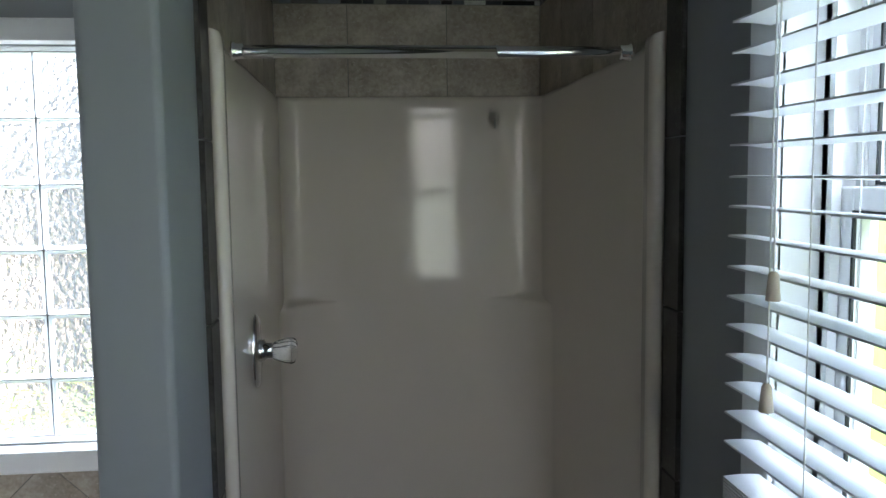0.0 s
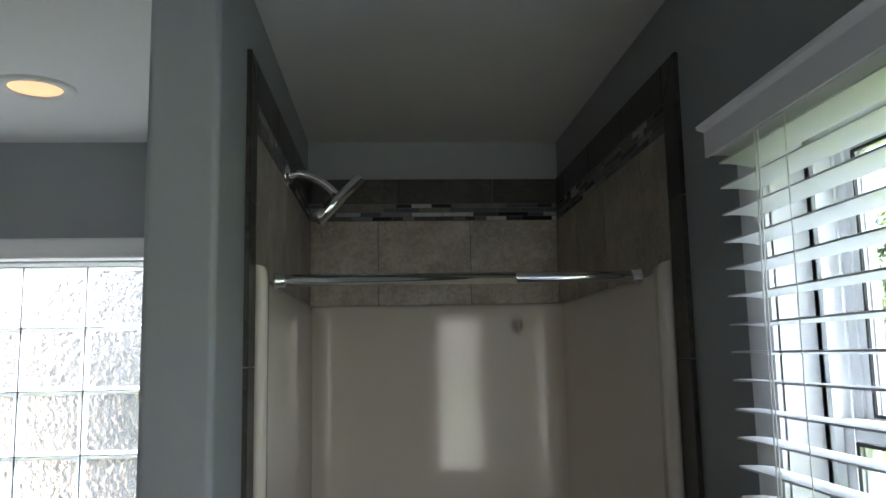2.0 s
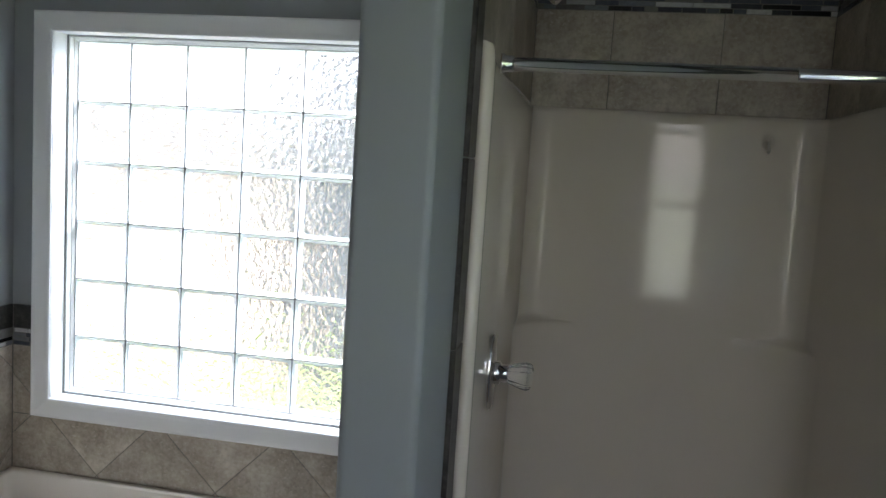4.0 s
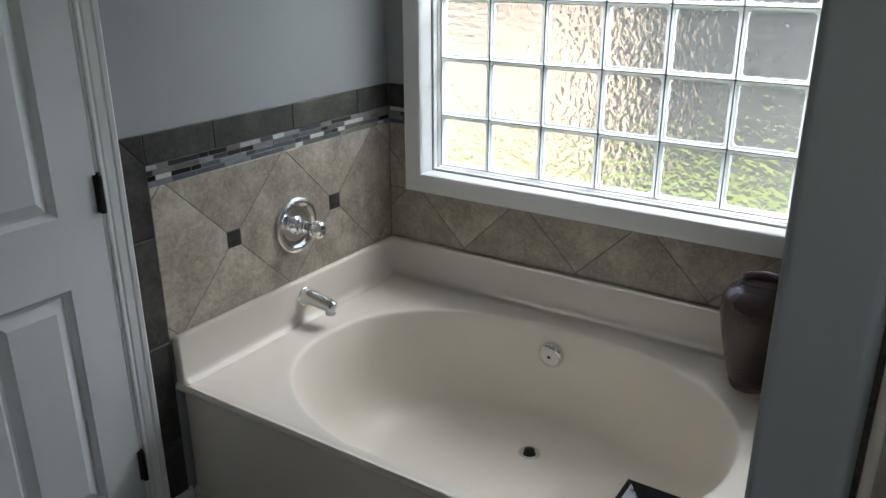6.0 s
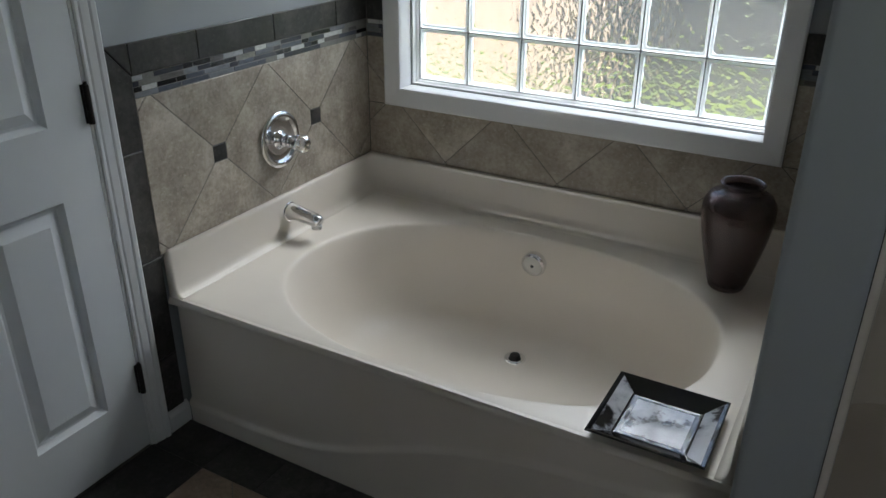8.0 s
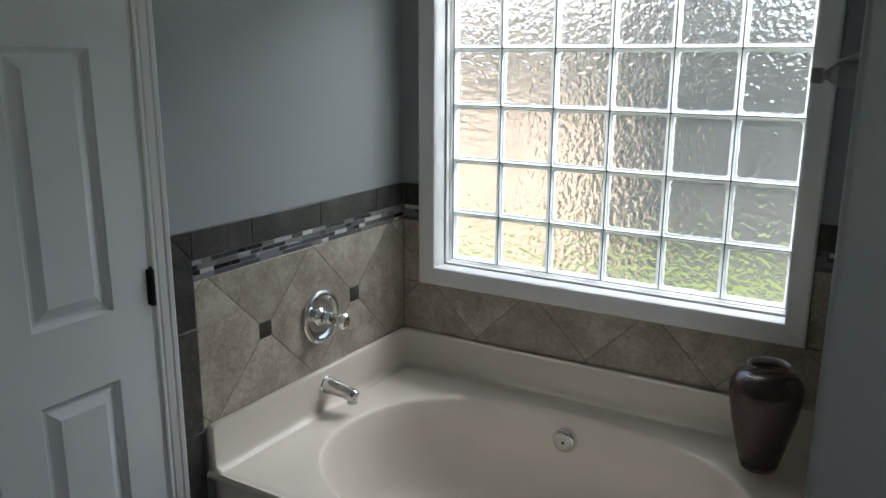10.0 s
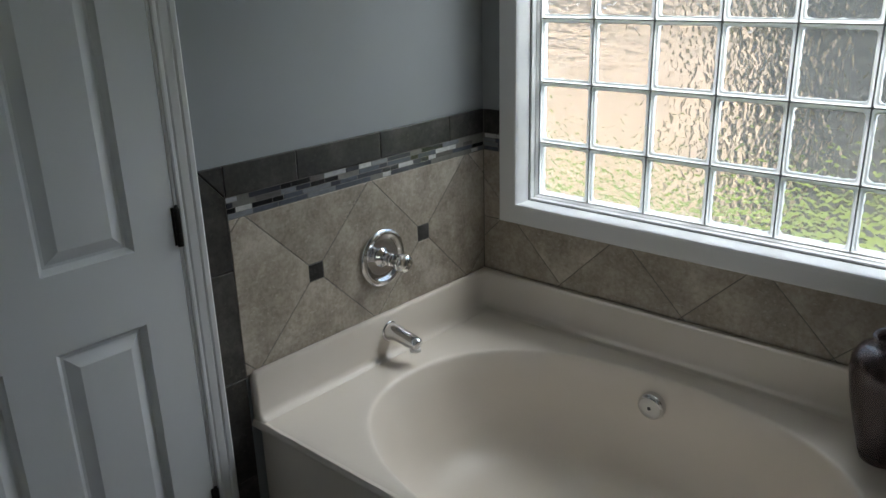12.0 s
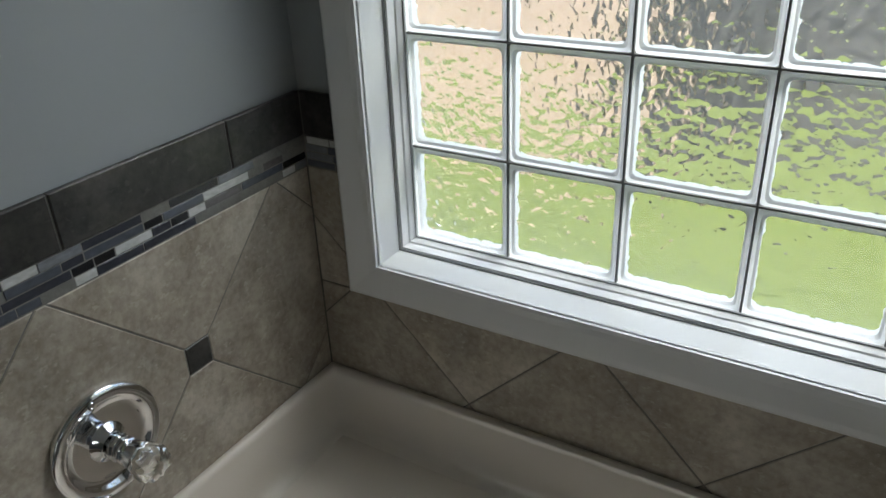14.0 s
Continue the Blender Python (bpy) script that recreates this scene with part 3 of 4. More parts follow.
def bathtub():
    tub = thing("bathtub", "biscuit acrylic oval bathtub with a curved skirt, under the window", "bathtub", at=(CX, CY, 0))
    n = 96
    bm = bmesh.new()
    ix0, ix1, iy1 = TX0 + 0.032, TX1 - 0.032, TY1 - 0.032
    angles = [2 * math.pi * i / n for i in range(n)]

    def rect(a):
        c, s = math.cos(a), math.sin(a)
        k = min(((ix1 if c > 0 else ix0) - CX) / c if abs(c) > 1e-9 else 9, ((iy1 if s > 0 else TY0) - CY) / s if abs(s) > 1e-9 else 9)
        return Vector((CX + c * k, CY + s * k))

    def oval(a, ax, ay, e=2.25, cx=CX, cy=CY):
        c, s = math.cos(a), math.sin(a)
        k = (abs(c / ax) ** e + abs(s / ay) ** e) ** (-1 / e)
        return Vector((cx + c * k, cy + s * k))

    corners = [Vector((ix1, iy1)), Vector((ix0, iy1)), Vector((ix0, TY0)), Vector((ix1, TY0))]
    outer = [rect(a) for a in angles]
    for c in corners:
        k = min(range(n), key=lambda q: (outer[q] - c).length)
        outer[k] = c
    prof = [(1.04, 0.0), (1.022, -0.0004), (1.011, -0.0014), (1.004, -0.0045), (0.998, -0.011), (0.991, -0.024), (0.974, -0.058), (0.962, -0.09), (0.945, -0.15), (0.92, -0.21), (0.89, -0.26), (0.84, -0.30), (0.76, -0.328), (0.66, -0.340), (0.5, -0.346), (0.3, -0.350), (0.1, -0.352)]
    rings = [[bm.verts.new((p.x, p.y, DECK)) for p in outer]]
    for f, dz in prof:
        ring = []
        for a, o in zip(angles, outer):
            drift = 0.04 * max(0.0, -dz - 0.03) / 0.3
            p = oval(a, AX * f, AY * (f if f > 0.9 else f * 0.93), cy=CY + drift)
            lim = 0.985
            v = p - Vector((CX, CY))
            w = o - Vector((CX, CY))
            if v.length > w.length * lim:
                p = Vector((CX, CY)) + w * lim
            ring.append(bm.verts.new((p.x, p.y, DECK + dz)))
        rings.append(ring)
    for s, t in zip(rings, rings[1:]):
        for i in range(n):
            bm.faces.new((s[i], s[(i + 1) % n], t[(i + 1) % n], t[i]))
    bm.faces.new(rings[-1])
    bmesh.ops.recalc_face_normals(bm, faces=bm.faces)
    for f in bm.faces:
        if f.normal.z < 0 and abs(f.normal.z) > 0.9:
            bmesh.ops.reverse_faces(bm, faces=bm.faces)
            break
    part("basin", bm, "tub", tub, "oval basin and flat deck", True)
    # raised ledge along the three walls, with a cove at its foot
    prof = [(0.0, -0.02), (0.0, LEDGE - DECK - 0.004), (0.003, LEDGE - DECK), (0.012, LEDGE - DECK + 0.001), (0.018, LEDGE - DECK - 0.003), (0.0205, LEDGE - DECK - 0.012), (0.022, 0.05), (0.0235, 0.022), (0.028, 0.009), (0.036, 0.002), (0.048, 0.0005), (0.048, -0.02)]
    bm = bmesh.new()
    rc = 0.045

    def ring_at(x, y, nx, ny, drop=0.0):
        return [bm.verts.new((x + nx * a, y + ny * a, DECK + b * (1 if b < 0.02 else 1 - drop))) for a, b in prof]

    rings = [ring_at(TX0, TY0 + 0.004, 1, 0, 0.10), ring_at(TX0, TY0 + 0.016, 1, 0, 0.0), ring_at(TX0, TY1 - 0.10, 1, 0)]
    rings += [ring_at(TX0, TY1, 1 * (1 + 0.0), -1)]
    rings += [ring_at(TX1, TY1, -1, -1), ring_at(TX1, TY1 - 0.10, -1, 0), ring_at(TX1, TY0 + 0.016, -1, 0), ring_at(TX1, TY0 + 0.004, -1, 0, 0.1)]
    m = len(prof)
    for s, t in zip(rings, rings[1:]):
        for i in range(m):
            bm.faces.new((s[i], s[(i + 1) % m], t[(i + 1) % m], t[i]))
    bm.faces.new(rings[0]), bm.faces.new(rings[-1])
    bmesh.ops.recalc_face_normals(bm, faces=bm.faces)
    ob = part("ledge", bm, "tub", tub, "raised ledge against the walls", True)
    # skirt
    bead = [(-0.14, 0.062), (-0.05, 0.060), (0.14, 0.062), (0.32, 0.078), (0.47, 0.125), (0.60, 0.182), (0.71, 0.226), (0.82, 0.262), (0.92, 0.288), (1.12, 0.312), (1.25, 0.325), (1.33, 0.345), (1.39, 0.385), (1.42, 0.42)]

    def curve(x):
        for (xa, za), (xb, zb) in zip(bead, bead[1:]):
            if x <= xb:
                t = max(0.0, (x - xa) / (xb - xa))
                return za + (zb - za) * t
        return bead[-1][1]

    bm = bmesh.new()
    nx, nz = 110, 70
    g = []
    for i in range(nx + 1):
        x = TX0 + (TX1 - TX0) * i / nx
        zc = sum(curve(x + k * 0.03) for k in (-2, -1, 0, 1, 2)) / 5
        col = []
        for j in range(nz + 1):
            z = (DECK - 0.022) * j / nz
            s = min(1.0, max(0.0, (z - zc) / 0.012 + 0.5))
            y = TY0 + 0.004 + 0.009 * s * s * (3 - 2 * s) - 0.006 * math.exp(-((z - zc) / 0.006) ** 2)
            edge = min(x - TX0, TX1 - x)
            y += 0.012 * max(0.0, 1 - edge / 0.02) ** 2
            col.append(bm.verts.new((x, y, z)))
        for k in range(1, 8):
            a = radians(k * 90 / 7)
            col.append(bm.verts.new((x, TY0 + 0.013 - 0.019 * math.sin(a) if k < 7 else TY0 - 0.002, DECK - 0.022 + 0.0)))
            v = col[-1]
            v.co.y = TY0 + 0.013 - 0.018 * math.sin(min(1, k / 3) * math.pi / 2) + (0.018 * (1 - math.cos(max(0, (k - 3) / 4) * math.pi / 2)))
            v.co.z = DECK - 0.024 + 0.004 * min(k, 3) / 3 + (0.0205 * math.sin(max(0, (k - 3) / 4) * math.pi / 2))
        col.append(bm.verts.new((x, TY0 + 0.03, DECK + 0.0006)))
        g.append(col)
    for a, b in zip(g, g[1:]):
        for j in range(len(a) - 1):
            bm.faces.new((a[j], b[j], b[j + 1], a[j + 1]))
    bmesh.ops.recalc_face_normals(bm, faces=bm.faces)
    part("skirt", bm, "tub", tub, "front skirt with a curved raised line", True)
    part("hidden_base", boxes((TX0 + 0.01, TX1 - 0.01, TY0 + 0.06, TY1 - 0.01, 0.0, 0.06)), "tub", tub)
    # fittings
    at = (0.601, -0.262, 0.335)
    plate = part("overflow_plate", lathe([(0, 0.012), (0.010, 0.013), (0.030, 0.011), (0.037, 0.006), (0.039, 0.0), (0.036, -0.02)], at, Matrix.Rotation(radians(97), 4, "X"), 32), "white_plastic", tub, "round white and chrome overflow plate", True)
    part("overflow_ring", lathe([(0.034, 0.011), (0.040, 0.008), (0.043, 0.0), (0.041, -0.02)], at, Matrix.Rotation(radians(97), 4, "X"), 32), "chrome", plate, "", True)
    part("overflow_screw", lathe([(0, 0.0155), (0.005, 0.015), (0.006, 0.012)], at, Matrix.Rotation(radians(97), 4, "X"), 12), "black", plate)
    dr = part("drain", lathe([(0.020, 0.0), (0.030, 0.004), (0.034, 0.002), (0.036, -0.004)], (0.632, -0.45, 0.085), "Z", 28), "chrome", tub, "round chrome drain with a dark stopper", True)
    part("stopper", lathe([(0, 0.016), (0.012, 0.015), (0.017, 0.011), (0.017, 0.006), (0.021, -0.002)], (0.632, -0.45, 0.085), "Z", 24), "bronze", dr, "", True)
    return tub


bathtub()


def crystal_knob(parent, base, direction, length=0.055, wide=1.0):
    """Fluted clear knob that widens outward."""
    bm = bmesh.new()
    prof = [(0.015, 0.0), (0.019, 0.003), (0.022, 0.014), (0.0265, 0.030), (0.028, 0.042), (0.0255, 0.050), (0.016, 0.0545), (0.0, 0.055)]
    segs = 60
    rings = []
    for r, h in prof:
        r *= wide
        rings.append([bm.verts.new((r * (1 + 0.055 * math.cos(10 * a + 18 * h)) * math.cos(a), r * (1 + 0.055 * math.cos(10 * a + 18 * h)) * math.sin(a), h * length / 0.055)) for a in (2 * math.pi * i / segs for i in range(segs))])
    for a, b in zip(rings, rings[1:]):
        for i in range(segs):
            bm.faces.new((a[i], a[(i + 1) % segs], b[(i + 1) % segs], b[i]))
    bm.faces.new(rings[0][::-1])
    bmesh.ops.remove_doubles(bm, verts=bm.verts, dist=1e-5)
    bm.transform(Matrix.Translation(base) @ Vector(direction).to_track_quat("Z", "Y").to_matrix().to_4x4())
    bmesh.ops.recalc_face_normals(bm, faces=bm.faces)
    return part("knob", bm, "acrylic", parent, "clear fluted acrylic knob", True)


def tub_valve():
    x, y, z = TX0, -0.624, 0.748
    v = thing("tub_valve", "round chrome tub valve with clear knob on beige wall tiles", "faucet", at=(x, y, z))
    part("escutcheon", lathe([(0.089, 0.0), (0.091, 0.004), (0.0905, 0.009), (0.088, 0.0118), (0.075, 0.0138), (0.072, 0.0128), (0.068, 0.0085), (0.058, 0.006), (0.040, 0.0048), (0.0, 0.0045)], (x, y, z), "X", 56), "chrome", v, "round chrome plate with a raised rim", True)
    part("collar", lathe([(0.031, 0.0045), (0.029, 0.008), (0.023, 0.012), (0.0195, 0.020)], (x, y, z), "X", 32), "chrome", v, "", True)
    bm = lathe([(0.0195, 0.008), (0.019, 0.026), (0.0205, 0.027), (0.0205, 0.034), (0.0185, 0.035), (0.0185, 0.044), (0.020, 0.045), (0.020, 0.051), (0.0, 0.052)], (0, 0, 0), "X", 48)
    for q in bm.verts:
        k = 1 + 0.03 * math.cos(8 * math.atan2(q.co.z, q.co.y))
        q.co.y, q.co.z = q.co.y * k, q.co.z * k
    bm.transform(Matrix.Translation((x, y, z)))
    part("stem", bm, "chrome", v, "faceted chrome stem", True)
    crystal_knob(v, (x + 0.049, y, z), (1, 0, 0.0), 0.064, 0.98)
    part("screw", lathe([(0.006, 0.0), (0.006, 0.004), (0, 0.005)], (x + 0.012, y + 0.012, z - 0.076), "X", 12), "chrome", v)
    part("screw", lathe([(0.006, 0.0), (0.006, 0.004), (0, 0.005)], (x + 0.012, y - 0.012, z + 0.076), "X", 12), "chrome", v)


def tub_spout():
    x, y, z = TX0 + 0.021, -0.625, 0.507
    s = thing("tub_spout", "chrome tub spout mounted on the bathtub ledge", "faucet", at=(x, y, z))
    pts = arc([(x - 0.002, y, z), (x + 0.03, y, z + 0.002), (x + 0.065, y, z - 0.003), (x + 0.105, y, z - 0.009), (x + 0.122, y, z - 0.018)], 6)
    rad = [0.0305 - 0.0095 * (i / len(pts)) ** 0.7 for i in range(len(pts))]
    rad[-1], rad[-2] = 0.017, 0.020
    part("spout_body", tube(pts, rad, 24), "chrome", s, "tapered chrome spout", True)
    part("spout_outlet", lathe([(0.015, 0.0), (0.017, 0.0), (0.017, 0.012), (0.013, 0.012)], (x + 0.108, y, z - 0.037), "Z", 24), "nickel", s, "", True)
    part("flange", lathe([(0.0335, 0), (0.0335, 0.003), (0.0305, 0.006), (0.02, 0.006)], (x - 0.001, y, z), "X", 32), "chrome", s, "", True)


tub_valve()
tub_spout()


def vase():
    at = (1.212, -0.285, DECK + 0.0005)
    v = thing("vase", "tall smoked purple-brown glass vase standing on the bathtub deck", "vase", at=at)
    prof = [(0.0, 0.0), (0.046, 0.0), (0.050, 0.004), (0.058, 0.03), (0.074, 0.09), (0.090, 0.16), (0.100, 0.225), (0.098, 0.262), (0.084, 0.286), (0.060, 0.298), (0.052, 0.303), (0.051, 0.308), (0.058, 0.315), (0.061, 0.319), (0.059, 0.322), (0.052, 0.318), (0.046, 0.310), (0.047, 0.300), (0.078, 0.281), (0.092, 0.262), (0.094, 0.225), (0.084, 0.16), (0.068, 0.09), (0.050, 0.03), (0.040, 0.012), (0.0, 0.010)]
    part("vase_body", lathe(prof[3:10] + [(r - 0.005, h) for r, h in prof[9:2:-1]], at, "Z", 64), "vase", v, "smoked glass body", True)
    part("neck", lathe(prof[9:20] + [prof[20], (prof[9][0] - 0.005, prof[9][1])], at, "Z", 64), "vase", v, "narrow neck with flared lip", True)
    part("base", lathe([(0.0, 0.0), (0.046, 0.0), (0.050, 0.004), (0.058, 0.03), (0.052, 0.031), (0.044, 0.014), (0.0, 0.012)], at, "Z", 64), "vase", v, "thick glass base", True)


def plate():
    cx, cy, z = 1.222, -1.024, DECK + 0.001
    p = thing("square_plate", "square black plate with marbled grey pattern on the bathtub deck", "plate", at=(cx, cy, z))
    rings = [(0.060, 0.0), (0.074, 0.0005), (0.080, 0.004), (0.116, 0.020), (0.124, 0.024), (0.125, 0.026), (0.122, 0.0275), (0.114, 0.025), (0.080, 0.009), (0.076, 0.007), (0.072, 0.0065)]
    bm = bmesh.new()
    loops = []
    for h, zz in rings:
        r = 0.004
        pts = []
        for sx, sy in ((1, 1), (-1, 1), (-1, -1), (1, -1)):
            pts.append(bm.verts.new((cx + sx * h, cy + sy * h, z + zz)))
        loops.append(pts)
    for a, b in zip(loops, loops[1:]):
        for i in range(4):
            f = bm.faces.new((a[i], a[(i + 1) % 4], b[(i + 1) % 4], b[i]))
            if 7 == loops.index(a) and i in (1, 3):
                f.material_index = 1
    bm.faces.new(loops[0][::-1])
    f = bm.faces.new(loops[-1])
    bmesh.ops.recalc_face_normals(bm, faces=bm.faces)
    part("plate_body", bm, ["black_glaze", "marble_glaze"], p, "black glazed dish")
    part("plate_centre", boxes((cx - 0.064, cx + 0.064, cy - 0.064, cy + 0.064, z + 0.006, z + 0.0072)), "marble_glaze", p, "marbled centre square")


vase()
plate()


# ---- shower ----
SL, SR, SB, SF, STOP = PART_R + 0.006, EAST - 0.006, NORTH - TILE, -1.135, 1.868


def shower_surround():
    s = thing("shower_surround", "glossy almond fibreglass shower surround between tiled walls", "shower", at=((SL + SR) / 2, -0.6, 0))
    xl, xr, yb = SL + 0.017, SR - 0.017, SB - 0.022

    def section(side, rc, back):
        a, b, c = xl + side, xr - side, yb - back
        pts = [(xl, SF + 0.06), (a, SF + 0.10)]
        pts += [(a, c - rc - 0.02)]
        pts += [(a + rc - rc * math.cos(t), c - rc + rc * math.sin(t)) for t in (radians(9 * k) for k in range(0, 11))]
        pts += [(a + rc + 0.03, c), (b - rc - 0.03, c)]
        pts += [(b - rc + rc * math.sin(t), c - rc + rc * math.cos(t)) for t in (radians(9 * k) for k in range(0, 11))]
        pts += [(b, c - rc - 0.02), (b, SF + 0.10), (xr, SF + 0.06)]
        return pts

    bm = bmesh.new()
    levels = [(0.10, 0.0, 0.19, 0.0), (1.235, 0.0, 0.185, 0.0), (1.250, 0.0, 0.18, 0.0), (1.258, 0.0, 0.165, 0.0), (1.261, 0.0, 0.08, 0.0), (1.275, 0.0, 0.056, 0.0), (1.30, 0.0, 0.055, 0.0), (STOP - 0.035, 0.0, 0.055, 0.0), (STOP - 0.015, 0.0, 0.055, 0.0), (STOP - 0.004, -0.003, 0.05, -0.003), (STOP, -0.012, 0.04, -0.010), (STOP, -0.026, 0.03, -0.020)]
    rings = [[bm.verts.new((x, y - 0.023 * (x - xl) * min(1.0, max(0.0, (y + 0.5) / 0.2)), z)) for x, y in section(a, rc, b)] for z, a, rc, b in levels]
    for p, q in zip(rings, rings[1:]):
        for i in range(len(p) - 1):
            bm.faces.new((p[i], p[i + 1], q[i + 1], q[i]))
    bmesh.ops.recalc_face_normals(bm, faces=bm.faces)
    part("wall_panel", bm, "surround", s, "moulded one-piece wall panel", True)
    # rounded front flanges
    for name, x0, sgn in (("flange", SL, 1), ("flange", SR, -1)):
        prof = [(0.0, SF), (0.008, SF - 0.004), (0.016, SF - 0.003), (0.021, SF + 0.002), (0.023, SF + 0.010), (0.021, SF + 0.028), (0.018, SF + 0.06), (0.0, SF + 0.06)]
        bm = bmesh.new()
        rings = []
        for z, k in ((0.02, 1.0), (1.860, 1.0), (1.874, 0.94), (1.882, 0.8), (1.885, 0.5)):
            rings.append([bm.verts.new((x0 + sgn * a * k, y, z)) for a, y in prof])
        for p, q in zip(rings, rings[1:]):
            for i in range(8):
                bm.faces.new((p[i], p[(i + 1) % 8], q[(i + 1) % 8], q[i]))
        bm.faces.new(rings[-1])
        bmesh.ops.recalc_face_normals(bm, faces=bm.faces)
        part(name, bm, "surround", s, "rounded vertical front flange", True)
    part("shower_pan", boxes((SL + 0.001, SR - 0.001, SF + 0.02, SB - 0.001, 0.0, 0.10), (SL + 0.001, SR - 0.001, SF - 0.02, SF + 0.08, 0.0, 0.14), bevel=0.01), "surround", s, "low shower pan with a kerb")


shower_surround()


def shower_rod():
    y, z = -1.0, 1.868
    r = thing("shower_rod", "chrome telescoping shower curtain rod between the shower flanges", "curtain rod", at=((SL + SR) / 2, y, z))
    xa, xm, xb = SL + 0.018, 2.055, SR - 0.018
    part("rod_tube", lathe([(0.0122, xa), (0.0122, xm - 0.004), (0.0132, xm - 0.004), (0.0132, xm)], (0, y, z), "X", 24), "chrome", r, "", True)
    part("rod_tube", lathe([(0.0116, xm), (0.0116, xb)], (0, y, z), "X", 24), "chrome", r, "", True)
    for a, sgn in ((xa, 1), (xb, -1)):
        part("end_cap", lathe([(0.0, 0.0), (0.0175, 0.0), (0.018, 0.004), (0.0145, 0.006), (0.0145, 0.020), (0.0125, 0.023), (0.011, 0.023)], (a, y, z), "X" if sgn > 0 else "-X", 28), "chrome", r, "metal rod end cap", True)


shower_rod()


def shower_valve():
    x, y, z = SL + 0.018, -0.83, 1.262
    v = thing("shower_valve", "oval chrome shower valve with clear knob on the surround", "faucet", at=(x, y, z))
    bm = lathe([(0.048, 0.0), (0.049, 0.004), (0.044, 0.009), (0.02, 0.011), (0.0, 0.011)], (0, 0, 0), "X", 48)
    for w in bm.verts:
        w.co.z *= 1.65
    bm.transform(Matrix.Translation((x, y, z)))
    part("escutcheon", bm, "chrome", v, "oval chrome plate", True)
    part("stem", lathe([(0.024, 0.009), (0.025, 0.020), (0.018, 0.024), (0.018, 0.036), (0.014, 0.040), (0.0, 0.04)], (x, y, z), "X", 28), "chrome", v, "", True)
    crystal_knob(v, (x + 0.038, y, z), (1, 0, -0.05), 0.052)


shower_valve()


def shower_head():
    x, y, z = SL, -0.70, 2.158
    s = thing("shower_head_set", "chrome shower head on a curved arm high on the shower wall", "shower head", at=(x, y, z))
    pts = arc([(x + 0.001, y, z), (x + 0.04, y, z + 0.004), (x + 0.09, y, z - 0.018), (x + 0.125, y, z - 0.05)], 6)
    part("arm", tube(pts, 0.0095, 14), "chrome", s, "curved chrome arm", True)
    part("arm_flange", lathe([(0.028, 0.0), (0.027, 0.005), (0.014, 0.010), (0.01, 0.010)], (x + 0.0005, y, z), "X", 28), "chrome", s, "", True)
    a, b = Vector((x + 0.185, y, z - 0.005)), Vector((x + 0.075, y - 0.01, z - 0.115))
    part("head", tube([a, a.lerp(b, 0.03), a.lerp(b, 0.4), a.lerp(b, 0.55), a.lerp(b, 0.97), b], [0.010, 0.013, 0.013, 0.017, 0.019, 0.015], 24), "chrome", s, "narrow chrome head", True)
    part("ball_joint", lathe([(0.0, -0.016), (0.010, -0.013), (0.016, 0.0), (0.010, 0.013), (0.0, 0.016)], (x + 0.125, y, z - 0.055), "Z", 20), "chrome", s, "", True)


shower_head()


def suction_hook():
    x, y, z = 2.188, SB - 0.022 - 0.023 * (2.188 - SL - 0.017) - 0.001, 1.80
    h = thing("suction_hook", "small clear plastic suction hook stuck on the shower surround", "hook", at=(x, y, z))
    part("cup", lathe([(0.0, 0.009), (0.008, 0.009), (0.011, 0.005), (0.019, 0.002), (0.021, 0.0), (0.0, 0.0)], (x, y, z), "-Y", 28), "clear", h, "clear suction cup", True)
    part("loop", tube(arc([(x, y - 0.009, z), (x, y - 0.014, z - 0.012), (x - 0.003, y - 0.018, z - 0.026), (x, y - 0.026, z - 0.030), (x + 0.003, y - 0.030, z - 0.020)], 5), 0.0018, 10), "nickel", h, "bent metal hook", True)


suction_hook()


def robe_hook():
    x, y, z = PART_L - 0.0005, -1.12, 1.560
    t = thing("robe_hook", "small brushed nickel robe hook on the grey partition wall", "hook", at=(x, y, z))
    part("rosette", boxes((x - 0.010, x, y - 0.024, y + 0.024, z - 0.024, z + 0.024), bevel=0.003), "nickel", t, "square wall plate")
    bm = bmesh.new()
    rings = [[bm.verts.new((xx, y + sy * h, z + sz * h)) for sy, sz in ((1, 1), (-1, 1), (-1, -1), (1, -1))] for xx, h in ((x - 0.009, 0.020), (x - 0.046, 0.018), (x - 0.056, 0.012), (x - 0.062, 0.007), (x - 0.070, 0.007))]
    for a, b in zip(rings, rings[1:]):
        for i in range(4):
            bm.faces.new((a[i], a[(i + 1) % 4], b[(i + 1) % 4], b[i]))
    bm.faces.new(rings[-1])
    bmesh.ops.recalc_face_normals(bm, faces=bm.faces)
    part("post", bm, "nickel", t, "tapered post")
    part("tip", boxes((x - 0.087, x - 0.068, y - 0.013, y + 0.013, z - 0.013, z + 0.013), bevel=0.002), "nickel", t, "square tip")
    part("arm", tube([(x - 0.064, y, z + 0.006), (x - 0.045, y, z + 0.022), (x - 0.009, y, z + 0.034)], [0.003, 0.004, 0.006], 12), "nickel", t, "slim upper arm", True)


robe_hook()


